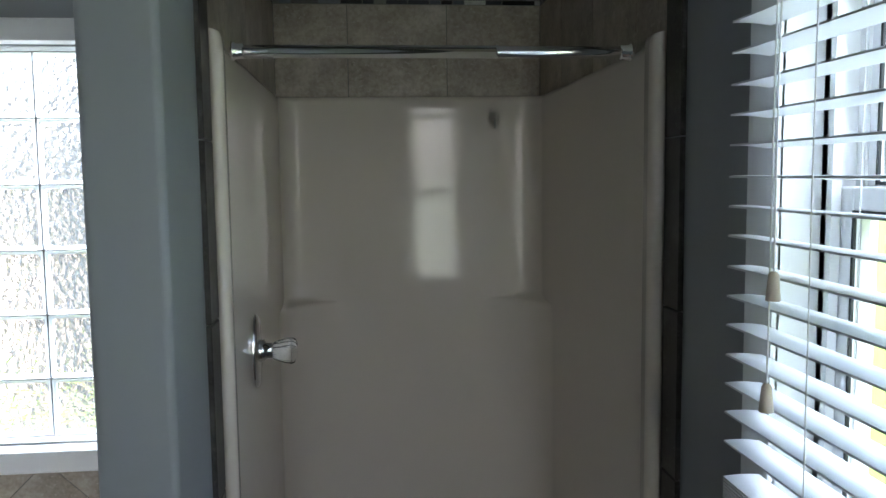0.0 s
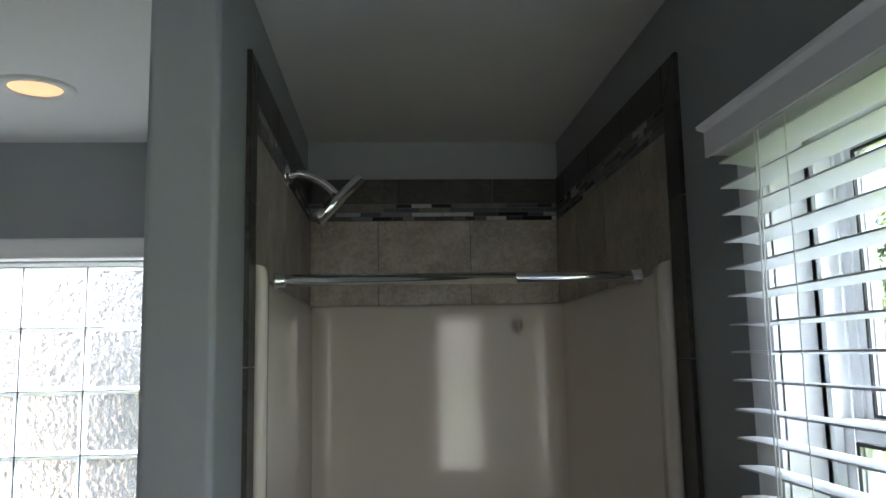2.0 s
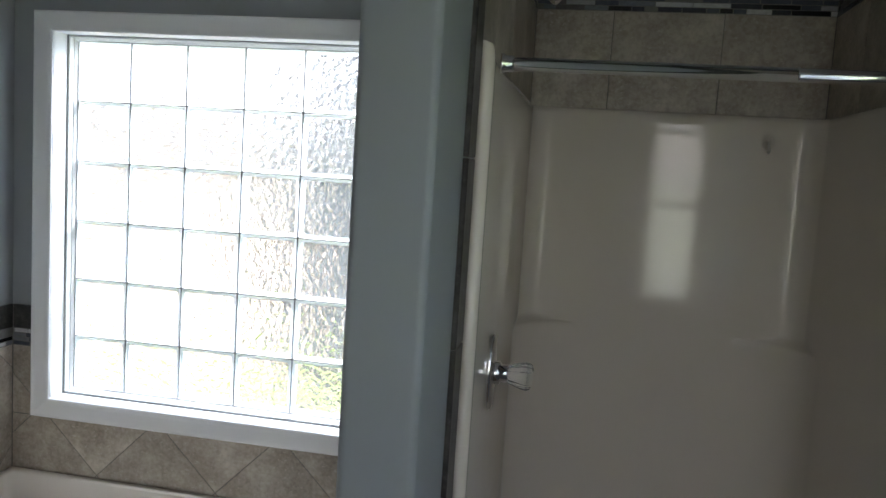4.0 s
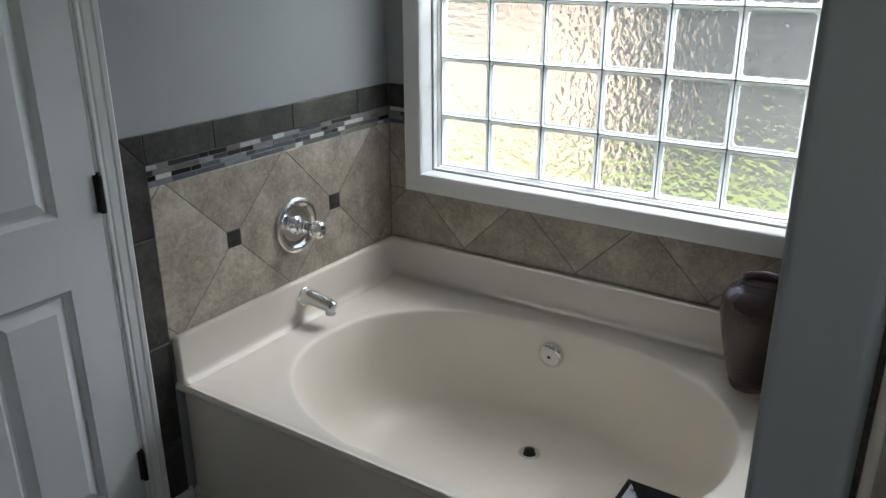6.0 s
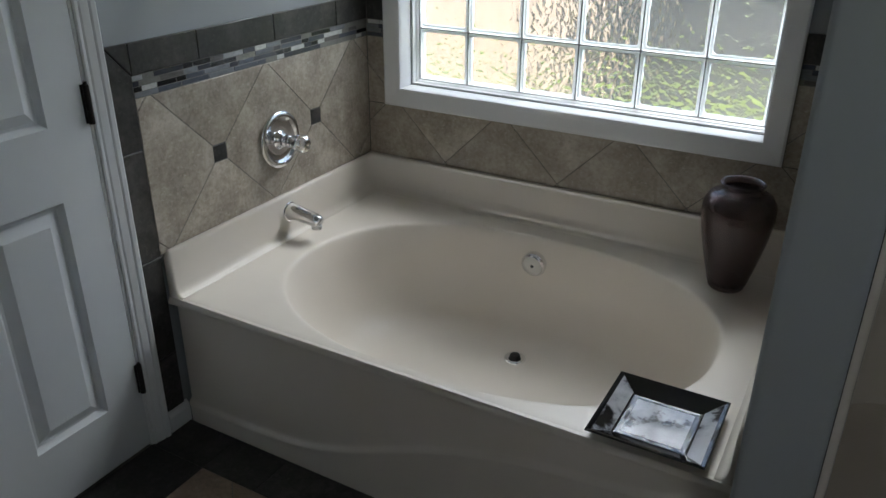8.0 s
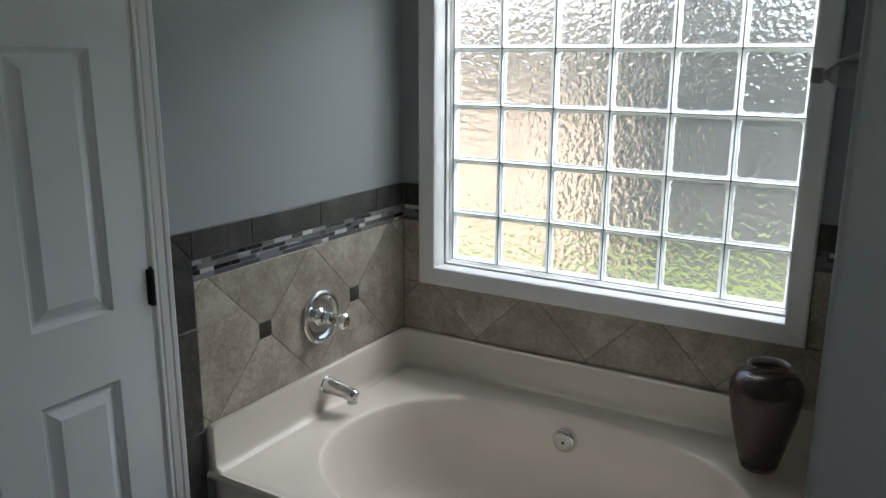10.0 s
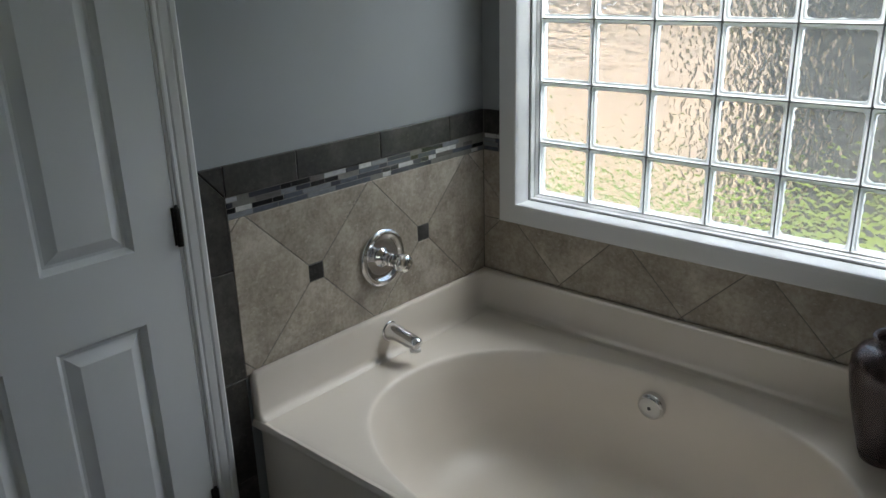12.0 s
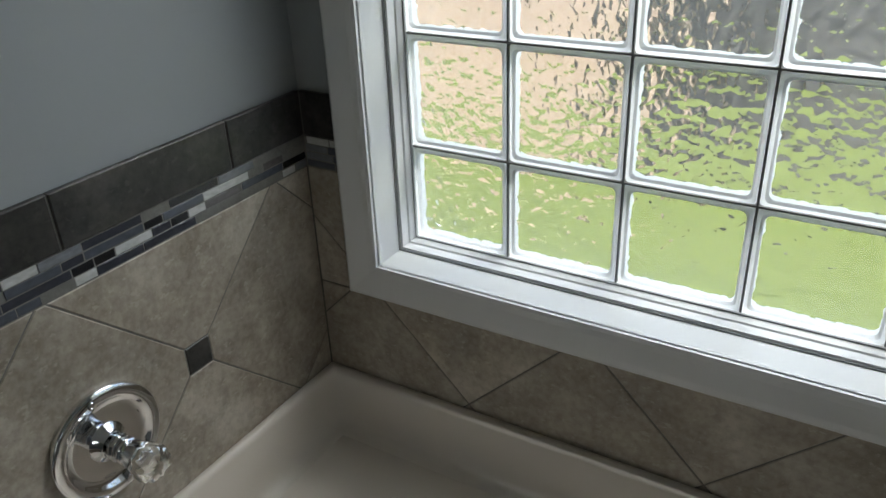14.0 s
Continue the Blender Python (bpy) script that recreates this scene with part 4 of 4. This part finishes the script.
def downlight(x, y):
    d = thing("recessed_light", "round recessed ceiling light glowing orange in the ceiling", "ceiling light", "recessed ceiling lights", at=(x, y, CEIL))
    part("trim_ring", lathe([(0.098, 0.0), (0.096, -0.005), (0.088, -0.008), (0.068, -0.006), (0.064, -0.001)], (x, y, CEIL), "Z", 48), "ceiling", d, "white trim ring", True)
    part("lamp_face", lathe([(0.0, -0.001), (0.04, -0.002), (0.064, -0.0025), (0.066, -0.0005)], (x, y, CEIL), "Z", 48), "glow", d, "glowing orange lamp", True)


downlight(0.895, -0.633)
downlight(0.275, -0.50)


# ---- east window with blinds ----
def window_east():
    w = thing("window_2", "white double-hung vinyl window with dark gaskets behind the blinds", "window", at=(EAST, (EW_Y0 + EW_Y1) / 2, EW_Z0), kind="structure")
    y0, y1, z0, z1 = EW_Y0, EW_Y1, EW_Z0, EW_Z1
    place = lambda p, q, d: (EAST - d, p, q)
    path = [(y0, z0, -1, -1), (y1, z0, 1, -1), (y1, z1, 1, 1), (y0, z1, -1, 1), (y0, z0, -1, -1)]
    part("window_casing", sweep(CASING, path, place), "trim", w, "white moulded casing")
    t = 0.015
    part("window_sill", boxes((EAST - 0.003, EAST + 0.13, y1, y1 + t, z0 - t, z1 + t), (EAST - 0.003, EAST + 0.13, y0 - t, y0, z0 - t, z1 + t), (EAST - 0.003, EAST + 0.13, y0, y1, z1, z1 + t), (EAST - 0.003, EAST + 0.13, y0, y1, z0 - t, z0)), "trim", w, "white reveal")
    f = 0.012
    rows = []
    for k, (xa, xb, ww) in enumerate(((0.055, 0.13, f), (0.055, 0.068, f + 0.012), (0.095, 0.104, f + 0.018))):
        rows += [(EAST + xa, EAST + xb, y1 - ww, y1, z0, z1), (EAST + xa, EAST + xb, y0, y0 + ww, z0, z1), (EAST + xa, EAST + xb, y0 + ww, y1 - ww, z1 - ww, z1), (EAST + xa, EAST + xb, y0 + ww, y1 - ww, z0, z0 + ww)]
    part("window_frame", boxes(*rows[:4]), "vinyl", w, "white vinyl frame")
    part("track", boxes(*rows[4:8], *rows[8:]), "vinyl", w)
    mid = 1.598

    def sash(x, za, zb):
        s = 0.030
        a, b = y0 + f + 0.004, y1 - f - 0.004
        o = part("sash", boxes((x, x + 0.028, b - s, b, za, zb), (x, x + 0.028, a, a + s, za, zb), (x, x + 0.028, a + s, b - s, zb - s, zb), (x, x + 0.028, a + s, b - s, za, za + s), bevel=0.003), "vinyl", w, "white vinyl sash")
        g = 0.0042
        part("gasket", boxes((x - 0.0005, x + 0.0035, b - s - g, b - s, za + s, zb - s), (x - 0.0005, x + 0.0035, a + s, a + s + g, za + s, zb - s), (x - 0.0005, x + 0.0035, a + s + g, b - s - g, zb - s - g, zb - s), (x - 0.0005, x + 0.0035, a + s + g, b - s - g, za + s, za + s + g)), "black", o, "dark rubber gasket")
        p = part("pane", boxes((x + 0.010, x + 0.014, a + s, b - s, za + s, zb - s)), "pane", o)
        p.visible_shadow = False

    sash(EAST + 0.070, z0 + f, mid + 0.014)
    sash(EAST + 0.100, mid - 0.014, z1 - f)


window_east()


def blinds():
    y0, y1 = EW_Y0 - 0.06, -1.538
    x = EAST - 0.050
    b = thing("window_blinds", "white slatted blinds lowered over the window, slats open", "blinds", at=(x, (y0 + y1) / 2, 2.0))
    # valance
    prof = [(0.0, 0.0), (0.0, 0.060), (0.010, 0.066), (0.012, 0.074), (0.004, 0.082), (-0.004, 0.078), (-0.006, 0.064), (-0.008, 0.006), (-0.004, 0.0)]
    xf = x - 0.042
    bm = bmesh.new()
    rings = [[bm.verts.new((xf - a, yy, 1.99 + h * 0.62)) for a, h in prof] for yy in (y0, y1 + 0.008)]
    for i in range(9):
        bm.faces.new((rings[0][i], rings[0][(i + 1) % 9], rings[1][(i + 1) % 9], rings[1][i]))
    bm.faces.new(rings[0]), bm.faces.new(rings[1])
    bmesh.ops.recalc_face_normals(bm, faces=bm.faces)
    part("valance", bm, "slat", b, "white moulded valance")
    part("valance_return", boxes((xf + 0.008, EAST - 0.021, y1 + 0.002, y1 + 0.008, 1.993, 2.036)), "slat", b)
    part("headrail", boxes((x - 0.034, x + 0.023, y0 + 0.01, y1 - 0.004, 1.990, 2.035)), "slat", b)

    def slat(z, tilt=0.0, name="slat"):
        bm = bmesh.new()
        rings = []
        for yy in (y0, y1):
            up = [(0.0255 * k / 4, 0.0016 * (1 - (k / 4) ** 2) + 0.0013) for k in range(-4, 5)]
            dn = [(0.0255 * k / 4, 0.0016 * (1 - (k / 4) ** 2) - 0.0013) for k in range(4, -5, -1)]
            rings.append([bm.verts.new((x + a * math.cos(tilt) - h * math.sin(tilt), yy, z + a * math.sin(tilt) + h * math.cos(tilt))) for a, h in up + dn])
        m = len(rings[0])
        for i in range(m):
            bm.faces.new((rings[0][i], rings[0][(i + 1) % m], rings[1][(i + 1) % m], rings[1][i]))
        bm.faces.new(rings[0]), bm.faces.new(rings[1])
        bmesh.ops.recalc_face_normals(bm, faces=bm.faces)
        part(name, bm, "slat", b)

    slat(1.977, radians(-6))
    k = 0
    z = 1.941
    while z > 1.245:
        slat(z + 0.0006 * math.sin(k * 2.1), radians(-3 + 0.6 * math.sin(k * 1.7)))
        z -= 0.0394
        k += 1
    for q in range(12):
        slat(1.222 - q * 0.0045, 0.0)
    part("bottom_rail", boxes((x - 0.026, x + 0.026, y0, y1, 1.148, 1.165), bevel=0.003), "slat", b, "thick bottom rail")
    for yy in (-1.735, -2.02, -2.34):
        for dx in (-0.027, 0.027):
            part("ladder_cord", tube([(x + dx, yy, 1.16), (x + dx * 1.01, yy + 0.0008, 1.6), (x + dx, yy, 1.99)], 0.0009, 6), "cord", b)
    for dy, end, bot in ((0.0, 1.50, 1.485), (0.009, 1.37, 1.352)):
        yy = -1.676 + dy
        part("pull_cord", tube([(x - 0.036, yy, bot + 0.03), (x - 0.035, yy + 0.002, 1.75), (x - 0.032, yy, 1.995)], 0.0011, 6), "cord", b, "hanging pull cord")
        part("tassel", lathe([(0.003, 0.034), (0.006, 0.030), (0.0075, 0.012), (0.0085, 0.0), (0.0, 0.0)], (x - 0.036, yy, bot), "Z", 16), "wood_bead", b, "beige pull tassel", True)


blinds()

# ---- narrow south window, seen as a reflection in the shower wall ----
def window_south():
    x0, x1, z0, z1, y = 1.98, 2.32, 0.85, 2.20, SOUTH
    w = thing("window_3", "narrow white framed window with slatted blinds in the grey wall", "window", at=((x0 + x1) / 2, y, z0), kind="structure")
    path = [(x0, z0, -1, -1), (x1, z0, 1, -1), (x1, z1, 1, 1), (x0, z1, -1, 1), (x0, z0, -1, -1)]
    small = [(a * 0.35, b) for a, b in CASING]
    part("window_casing", sweep(small, path, lambda p, q, d: (p, y + d, q)), "trim", w, "slim white casing")
    yf = y - 0.075
    part("window_frame", boxes((x0, x0 + 0.022, yf, yf + 0.03, z0, z1), (x1 - 0.022, x1, yf, yf + 0.03, z0, z1), (x0 + 0.022, x1 - 0.022, yf, yf + 0.03, z0, z0 + 0.03), (x0 + 0.022, x1 - 0.022, yf, yf + 0.03, z1 - 0.03, z1), (x0 + 0.022, x1 - 0.022, yf, yf + 0.03, 1.50, 1.545)), "vinyl", w, "white frame with a meeting rail")
    b = thing("window_blinds", "narrow white slatted blinds, slats open, in a narrow window", "blinds", at=((x0 + x1) / 2, y - 0.02, z1))
    part("headrail", boxes((x0 + 0.004, x1 - 0.004, y - 0.042, y - 0.004, z1 - 0.04, z1 - 0.001)), "slat", b)
    z = z1 - 0.07
    while z > z0 + 0.04:
        part("slat", boxes((x0 + 0.006, x1 - 0.006, y - 0.040, y - 0.006, z - 0.0013, z + 0.0013)), "slat", b)
        z -= 0.04
    part("bottom_rail", boxes((x0 + 0.006, x1 - 0.006, y - 0.040, y - 0.006, z0 + 0.008, z0 + 0.024), bevel=0.003), "slat", b, "thick bottom rail")


window_south()

# ---- outside ----
GROUND = -0.45
bm = bmesh.new()
n = 40
ext = lambda k: math.copysign(abs(k / (n / 2)) ** 2.2 * 900, k)
gv = [[bm.verts.new((ext(i - n // 2), ext(j - n // 2), GROUND)) for j in range(n + 1)] for i in range(n + 1)]
for i in range(n):
    for j in range(n):
        bm.faces.new((gv[i][j], gv[i + 1][j], gv[i + 1][j + 1], gv[i][j + 1]))
part("ground", bm, "lawn", None, "mown green lawn", kind="structure")
part("foundation", boxes((-6.0, WEST - 0.16, SOUTH - 0.12, 0.03, GROUND, 2.5), (WEST - 0.16, EAST + 0.15, SOUTH - 0.12, 0.03, GROUND, -0.13)), "brick", None, "brick foundation of the house", kind="structure")


def neighbour_house():
    h = thing("neighbour_house", "neighbouring tan brick and grey siding house on the lawn", "house", at=(-3, 8, GROUND))
    y = 3.85
    part("brick_wing", boxes((-9.0, -0.85, y, y + 7, GROUND, 1.78)), "mortar", h, "tan brick wall")
    part("siding_wing", boxes((-0.85, 6.0, y + 1.1, y + 7, GROUND, 1.78)), "siding", h, "grey siding wall")
    for k in range(14):
        z = GROUND + 0.1 + k * 0.19
        if z > 1.58:
            break
        part("siding_board", boxes((-0.849, 6.0, y + 1.075, y + 1.1, z, z + 0.18)), "siding", h)
    bm = bmesh.new()
    prof = [(y - 0.3, 1.74), (y + 3.8, 4.15), (y + 8, 1.74), (y + 8, 1.89), (y + 3.8, 4.33), (y - 0.3, 1.90)]
    ends = [[bm.verts.new((x, yy, z)) for yy, z in prof] for x in (-9.4, -0.6)]
    for i in range(6):
        k = (i + 1) % 6
        bm.faces.new((ends[0][i], ends[0][k], ends[1][k], ends[1][i]))
    bm.faces.new(ends[0]), bm.faces.new(ends[1])
    bmesh.ops.recalc_face_normals(bm, faces=bm.faces)
    part("roof", bm, "pale_shingle", h, "pale grey shingle roof")
    part("siding_roof", boxes((-0.59, 6.3, y + 0.3, y + 7.5, 1.78, 1.93)), "pale_shingle", h, "low pale grey roof")
    return h


house = neighbour_house()


def tree(x, y, height, seed):
    rng = random.Random(seed)
    t = thing("tree", "leafy green tree standing on the lawn in the distance", "tree", "trees beyond the lawn", at=(x, y, GROUND))
    pts = [(x, y, GROUND), (x + 0.1, y, GROUND + height * 0.3), (x - 0.05, y + 0.1, GROUND + height * 0.7)]
    part("trunk", tube(pts, [0.22, 0.15, 0.06], 10), "bark", t)
    bm = bmesh.new()
    for k in range(900):
        a, r, zz = rng.uniform(0, 2 * math.pi), rng.random() ** 0.5, rng.uniform(-1, 1)
        rad = height * 0.34 * math.sqrt(max(0.02, 1 - zz * zz)) * (0.8 + 0.3 * math.sin(3 * a + seed))
        c = Vector((x + math.cos(a) * r * rad, y + math.sin(a) * r * rad, GROUND + height * (0.62 + 0.36 * zz)))
        s = rng.uniform(0.12, 0.3)
        u = Vector((rng.uniform(-1, 1), rng.uniform(-1, 1), rng.uniform(-1, 1))).normalized() * s
        v = u.orthogonal().normalized() * s * 0.7
        bm.faces.new([bm.verts.new(c + q) for q in (u, v, -u, -v)])
    part("crown", bm, "leaf", t)


for k in range(9):
    tree(26 + 4 * math.sin(k * 2.3), -12 + k * 6.0, 7.5 + 1.5 * math.sin(k * 1.9), k + 3)
tree(7.0, 21, 7.5, 40)

# ---- tile pieces ----
P_WEST = lambda u, v, d: (WEST + d, u, v)
P_NORTH = lambda u, v, d: (u, NORTH - d, v)
P_PL = lambda u, v, d: (PART_L - d, u, v)
P_PR = lambda u, v, d: (PART_R + d, u, v)
P_EAST = lambda u, v, d: (EAST - d, u, v)
BAND_T, BAND_B, MOS_B = 1.132, 1.050, 0.993
rng = random.Random(11)


def rect(u0, u1, v0, v1):
    return [(u0, v0), (u1, v0), (u1, v1), (u0, v1)]


def grout(place, parent, u0, u1, v0, v1):
    bm = bmesh.new()
    a = [bm.verts.new(place(u, v, 0.0005)) for u, v in rect(u0, u1, v0, v1)]
    b = [bm.verts.new(place(u, v, TILE - 0.0014)) for u, v in rect(u0, u1, v0, v1)]
    for i in range(4):
        bm.faces.new((a[i], a[(i + 1) % 4], b[(i + 1) % 4], b[i]))
    bm.faces.new(a), bm.faces.new(b)
    bmesh.ops.recalc_face_normals(bm, faces=bm.faces)
    part("grout", bm, "grout", parent)


def diamonds(place, parent, u0, u1, v0, v1, cu, cv, h, inserts=True, skip=None):
    """Square tiles set on their corners with half diagonal h, one centred at (cu, cv); small dark inserts at the side corners of its row."""
    s = 0.0255
    for i in range(-8, 9):
        for j in range(-8, 9):
            if (i + j) % 2:
                continue
            x, z = cu + i * h, cv + j * h
            poly = [(x + h, z), (x, z + h), (x - h, z), (x, z - h)]
            if inserts:
                out = []
                for n, (pu, pv) in enumerate(poly):
                    if abs(pv - cv) < 1e-6:
                        if n == 0:
                            out += [(pu - s, pv - s), (pu - s, pv + s)]
                        elif n == 2:
                            out += [(pu + s, pv + s), (pu + s, pv - s)]
                        elif n == 1:
                            out += [(pu + s, pv - s), (pu - s, pv - s)]
                        else:
                            out += [(pu - s, pv + s), (pu + s, pv + s)]
                    else:
                        out.append((pu, pv))
                poly = out
            poly = clip(poly, u0, u1, v0, v1)
            if poly:
                slab("tile", poly, place, 0.0006, TILE, "tile", parent)
    if inserts:
        for i in range(-9, 10):
            if i % 2:
                q = clip(rect(cu + i * h - s, cu + i * h + s, cv - s, cv + s), u0, u1, v0, v1)
                if q:
                    slab("insert_tile", q, place, 0.0006, TILE, "dark", parent)


def mosaic(place, parent, u0, u1, v0, v1):
    rows = 4
    hh = (v1 - v0) / rows
    for r in range(rows):
        u = u0 - rng.uniform(0, 0.05)
        while u < u1:
            w = rng.choice((0.035, 0.05, 0.065, 0.08, 0.1))
            q = clip(rect(u, u + w, v0 + r * hh, v0 + (r + 1) * hh), u0, u1, v0, v1)
            if q:
                slab("mosaic_strip", q, place, 0.0006, TILE - 0.001 + rng.uniform(-0.0006, 0.0006), "mosaic", parent, 0.0007, 0.0006)
            u += w


def border(place, parent, u0, u1, v0, v1, start=None, step=0.31, proud=0.0015):
    cuts = [u0]
    u = start if start is not None else u0 + step
    while u < u1 - 0.01:
        if u > u0 + 0.01:
            cuts.append(u)
        u += step
    cuts.append(u1)
    for a, b in zip(cuts, cuts[1:]):
        slab("border_tile", rect(a, b, v0, v1), place, 0.0006, TILE + proud, "dark", parent, 0.002)


# west wall by the bathtub
YL = -1.142
grout(P_WEST, wall_west, YL, NORTH - 0.0005, LEDGE - 0.02, BAND_T - 0.003)
diamonds(P_WEST, wall_west, YL, NORTH - TILE, LEDGE - 0.01, MOS_B, -0.655, 0.778, 0.2225)
mosaic(P_WEST, wall_west, YL, NORTH - TILE, MOS_B, BAND_B)
border(P_WEST, wall_west, YL, NORTH - TILE, BAND_B, BAND_T, -0.915)
slab("border_tile", [(YL, BAND_B), (YL, BAND_T), (-1.214, BAND_T)], P_WEST, 0.0006, TILE + 0.0015, "dark", wall_west, 0.002)
slab("border_tile", [(YL, BAND_B), (-1.214, BAND_T), (-1.214, 0.86), (YL, 0.86)], P_WEST, 0.0006, TILE + 0.0015, "dark", wall_west, 0.002)
for a, b in ((0.555, 0.86), (0.25, 0.555), (0.07, 0.25)):
    slab("border_tile", rect(-1.214, YL, a, b), P_WEST, 0.0006, TILE + 0.0015, "dark", wall_west, 0.002)
# north wall round the window
cas = 0.062
grout(P_NORTH, wall_north, WEST + 0.001, PART_L - 0.001, LEDGE - 0.02, WIN_Z0 - cas)
diamonds(P_NORTH, wall_north, WEST + TILE, PART_L - TILE, LEDGE - 0.01, WIN_Z0 - cas - 0.001, 0.610, 0.790, 0.214, False)
for ua, ub in ((WEST + TILE, WIN_X0 - cas - 0.001), (WIN_X1 + cas + 0.001, PART_L - TILE)):
    grout(P_NORTH, wall_north, ua - 0.006, ub + 0.0005, WIN_Z0 - cas + 0.0005, BAND_T - 0.003)
    diamonds(P_NORTH, wall_north, ua, ub, WIN_Z0 - cas, MOS_B, 0.610, 0.790, 0.214, False)
    mosaic(P_NORTH, wall_north, ua, ub, MOS_B, BAND_B)
    border(P_NORTH, wall_north, ua, ub, BAND_B, BAND_T)
# partition, bathtub side
grout(P_PL, partition, YL, NORTH - 0.0005, LEDGE - 0.02, BAND_T - 0.003)
diamonds(P_PL, partition, YL, NORTH - TILE, LEDGE - 0.01, MOS_B, -0.655, 0.778, 0.2225)
mosaic(P_PL, partition, YL, NORTH - TILE, MOS_B, BAND_B)
border(P_PL, partition, YL, NORTH - TILE, BAND_B, BAND_T, -0.915)
for a, b in ((0.86, BAND_T), (0.555, 0.86), (0.25, 0.555), (0.0, 0.25)):
    slab("border_tile", rect(-1.214, YL, a, b), P_PL, 0.0006, TILE + 0.0015, "dark", partition, 0.002)
# shower walls
S_T, S_B, S_M, VF, VB = 2.280, 2.198, 2.142, -1.216, -1.142
for place, parent, u0, u1, joints in ((P_NORTH, wall_north, PART_R + TILE, EAST - TILE, (1.754, 2.051)), (P_PR, partition, VB, NORTH - TILE, (-0.98, -0.68, -0.38)), (P_EAST, wall_east, VB, NORTH - TILE, (-0.98, -0.68, -0.38))):
    grout(place, parent, u0 - 0.002, u1 + (0.007 if parent != wall_north else 0), 1.80, S_T - 0.003)
    cuts = [u0, *joints, u1]
    for a, b in zip(cuts, cuts[1:]):
        slab("tile", rect(a, b, 1.845, S_M), place, 0.0006, TILE, "tile", parent)
    mosaic(place, parent, u0, u1, S_M, S_B)
    border(place, parent, u0, u1, S_B, S_T, u0 + 0.28)
for place, parent in ((P_PR, partition), (P_EAST, wall_east)):
    slab("border_tile", [(VB, S_B), (VB, S_T), (VF, S_T)], place, 0.0006, TILE + 0.0015, "dark", parent, 0.002)
    slab("border_tile", [(VB, S_B), (VF, S_T), (VF, 2.0), (VB, 2.0)], place, 0.0006, TILE + 0.0015, "dark", parent, 0.002)
    z = 2.0
    while z > 0.08:
        slab("border_tile", rect(VF, VB, max(z - 0.305, 0.002), z), place, 0.0006, TILE + 0.0015, "dark", parent, 0.002)
        z -= 0.305
# floor
P_FLOOR = lambda u, v, d: (u, v, -0.009 + d)
FB = 0.14
fx0, fx1, fy1 = WEST + 0.001, EAST - 0.001, TY0 + 0.004
for ua, ub in ((fx0, 0.055), (0.055, 0.245), (0.245, 0.55), (0.55, 0.855), (0.855, 1.16), (1.16, PART_L - 0.001)):
    slab("floor_tile", rect(ua, ub, fy1 - FB, fy1), P_FLOOR, 0.0005, 0.009, "dark", floor)
v = fy1 - FB
while v > SOUTH:
    slab("floor_tile", rect(fx0, 0.055, max(v - 0.305, SOUTH + 0.001), v), P_FLOOR, 0.0005, 0.009, "dark", floor)
    v -= 0.305
# field of tiles laid on the diagonal, small dark inserts where four meet
HD, CU, CV, S = 0.2155, 0.29 + 0.2155, -1.40, 0.0255
for i in range(-3, 12):
    for j in range(-11, 3):
        x, y = CU + i * HD, CV + j * HD
        if (i + j) % 2:
            if j % 2 == 0:
                q = clip(rect(x - S, x + S, y - S, y + S), 0.056, fx1, SOUTH + 0.001, fy1 - FB - 0.001)
                if q:
                    slab("insert_tile", q, P_FLOOR, 0.0005, 0.009, "dark", floor)
            continue
        if j % 2 == 0:
            poly = [(x + HD - S, y - S), (x + HD - S, y + S), (x, y + HD), (x - HD + S, y + S), (x - HD + S, y - S), (x, y - HD)]
        else:
            poly = [(x + HD, y), (x + S, y + HD - S), (x - S, y + HD - S), (x - HD, y), (x - S, y - HD + S), (x + S, y - HD + S)]
        q = clip(poly, 0.056, fx1, SOUTH + 0.001, fy1 - FB - 0.001)
        if q:
            slab("floor_tile", q, P_FLOOR, 0.0005, 0.009, "floor_tile", floor)
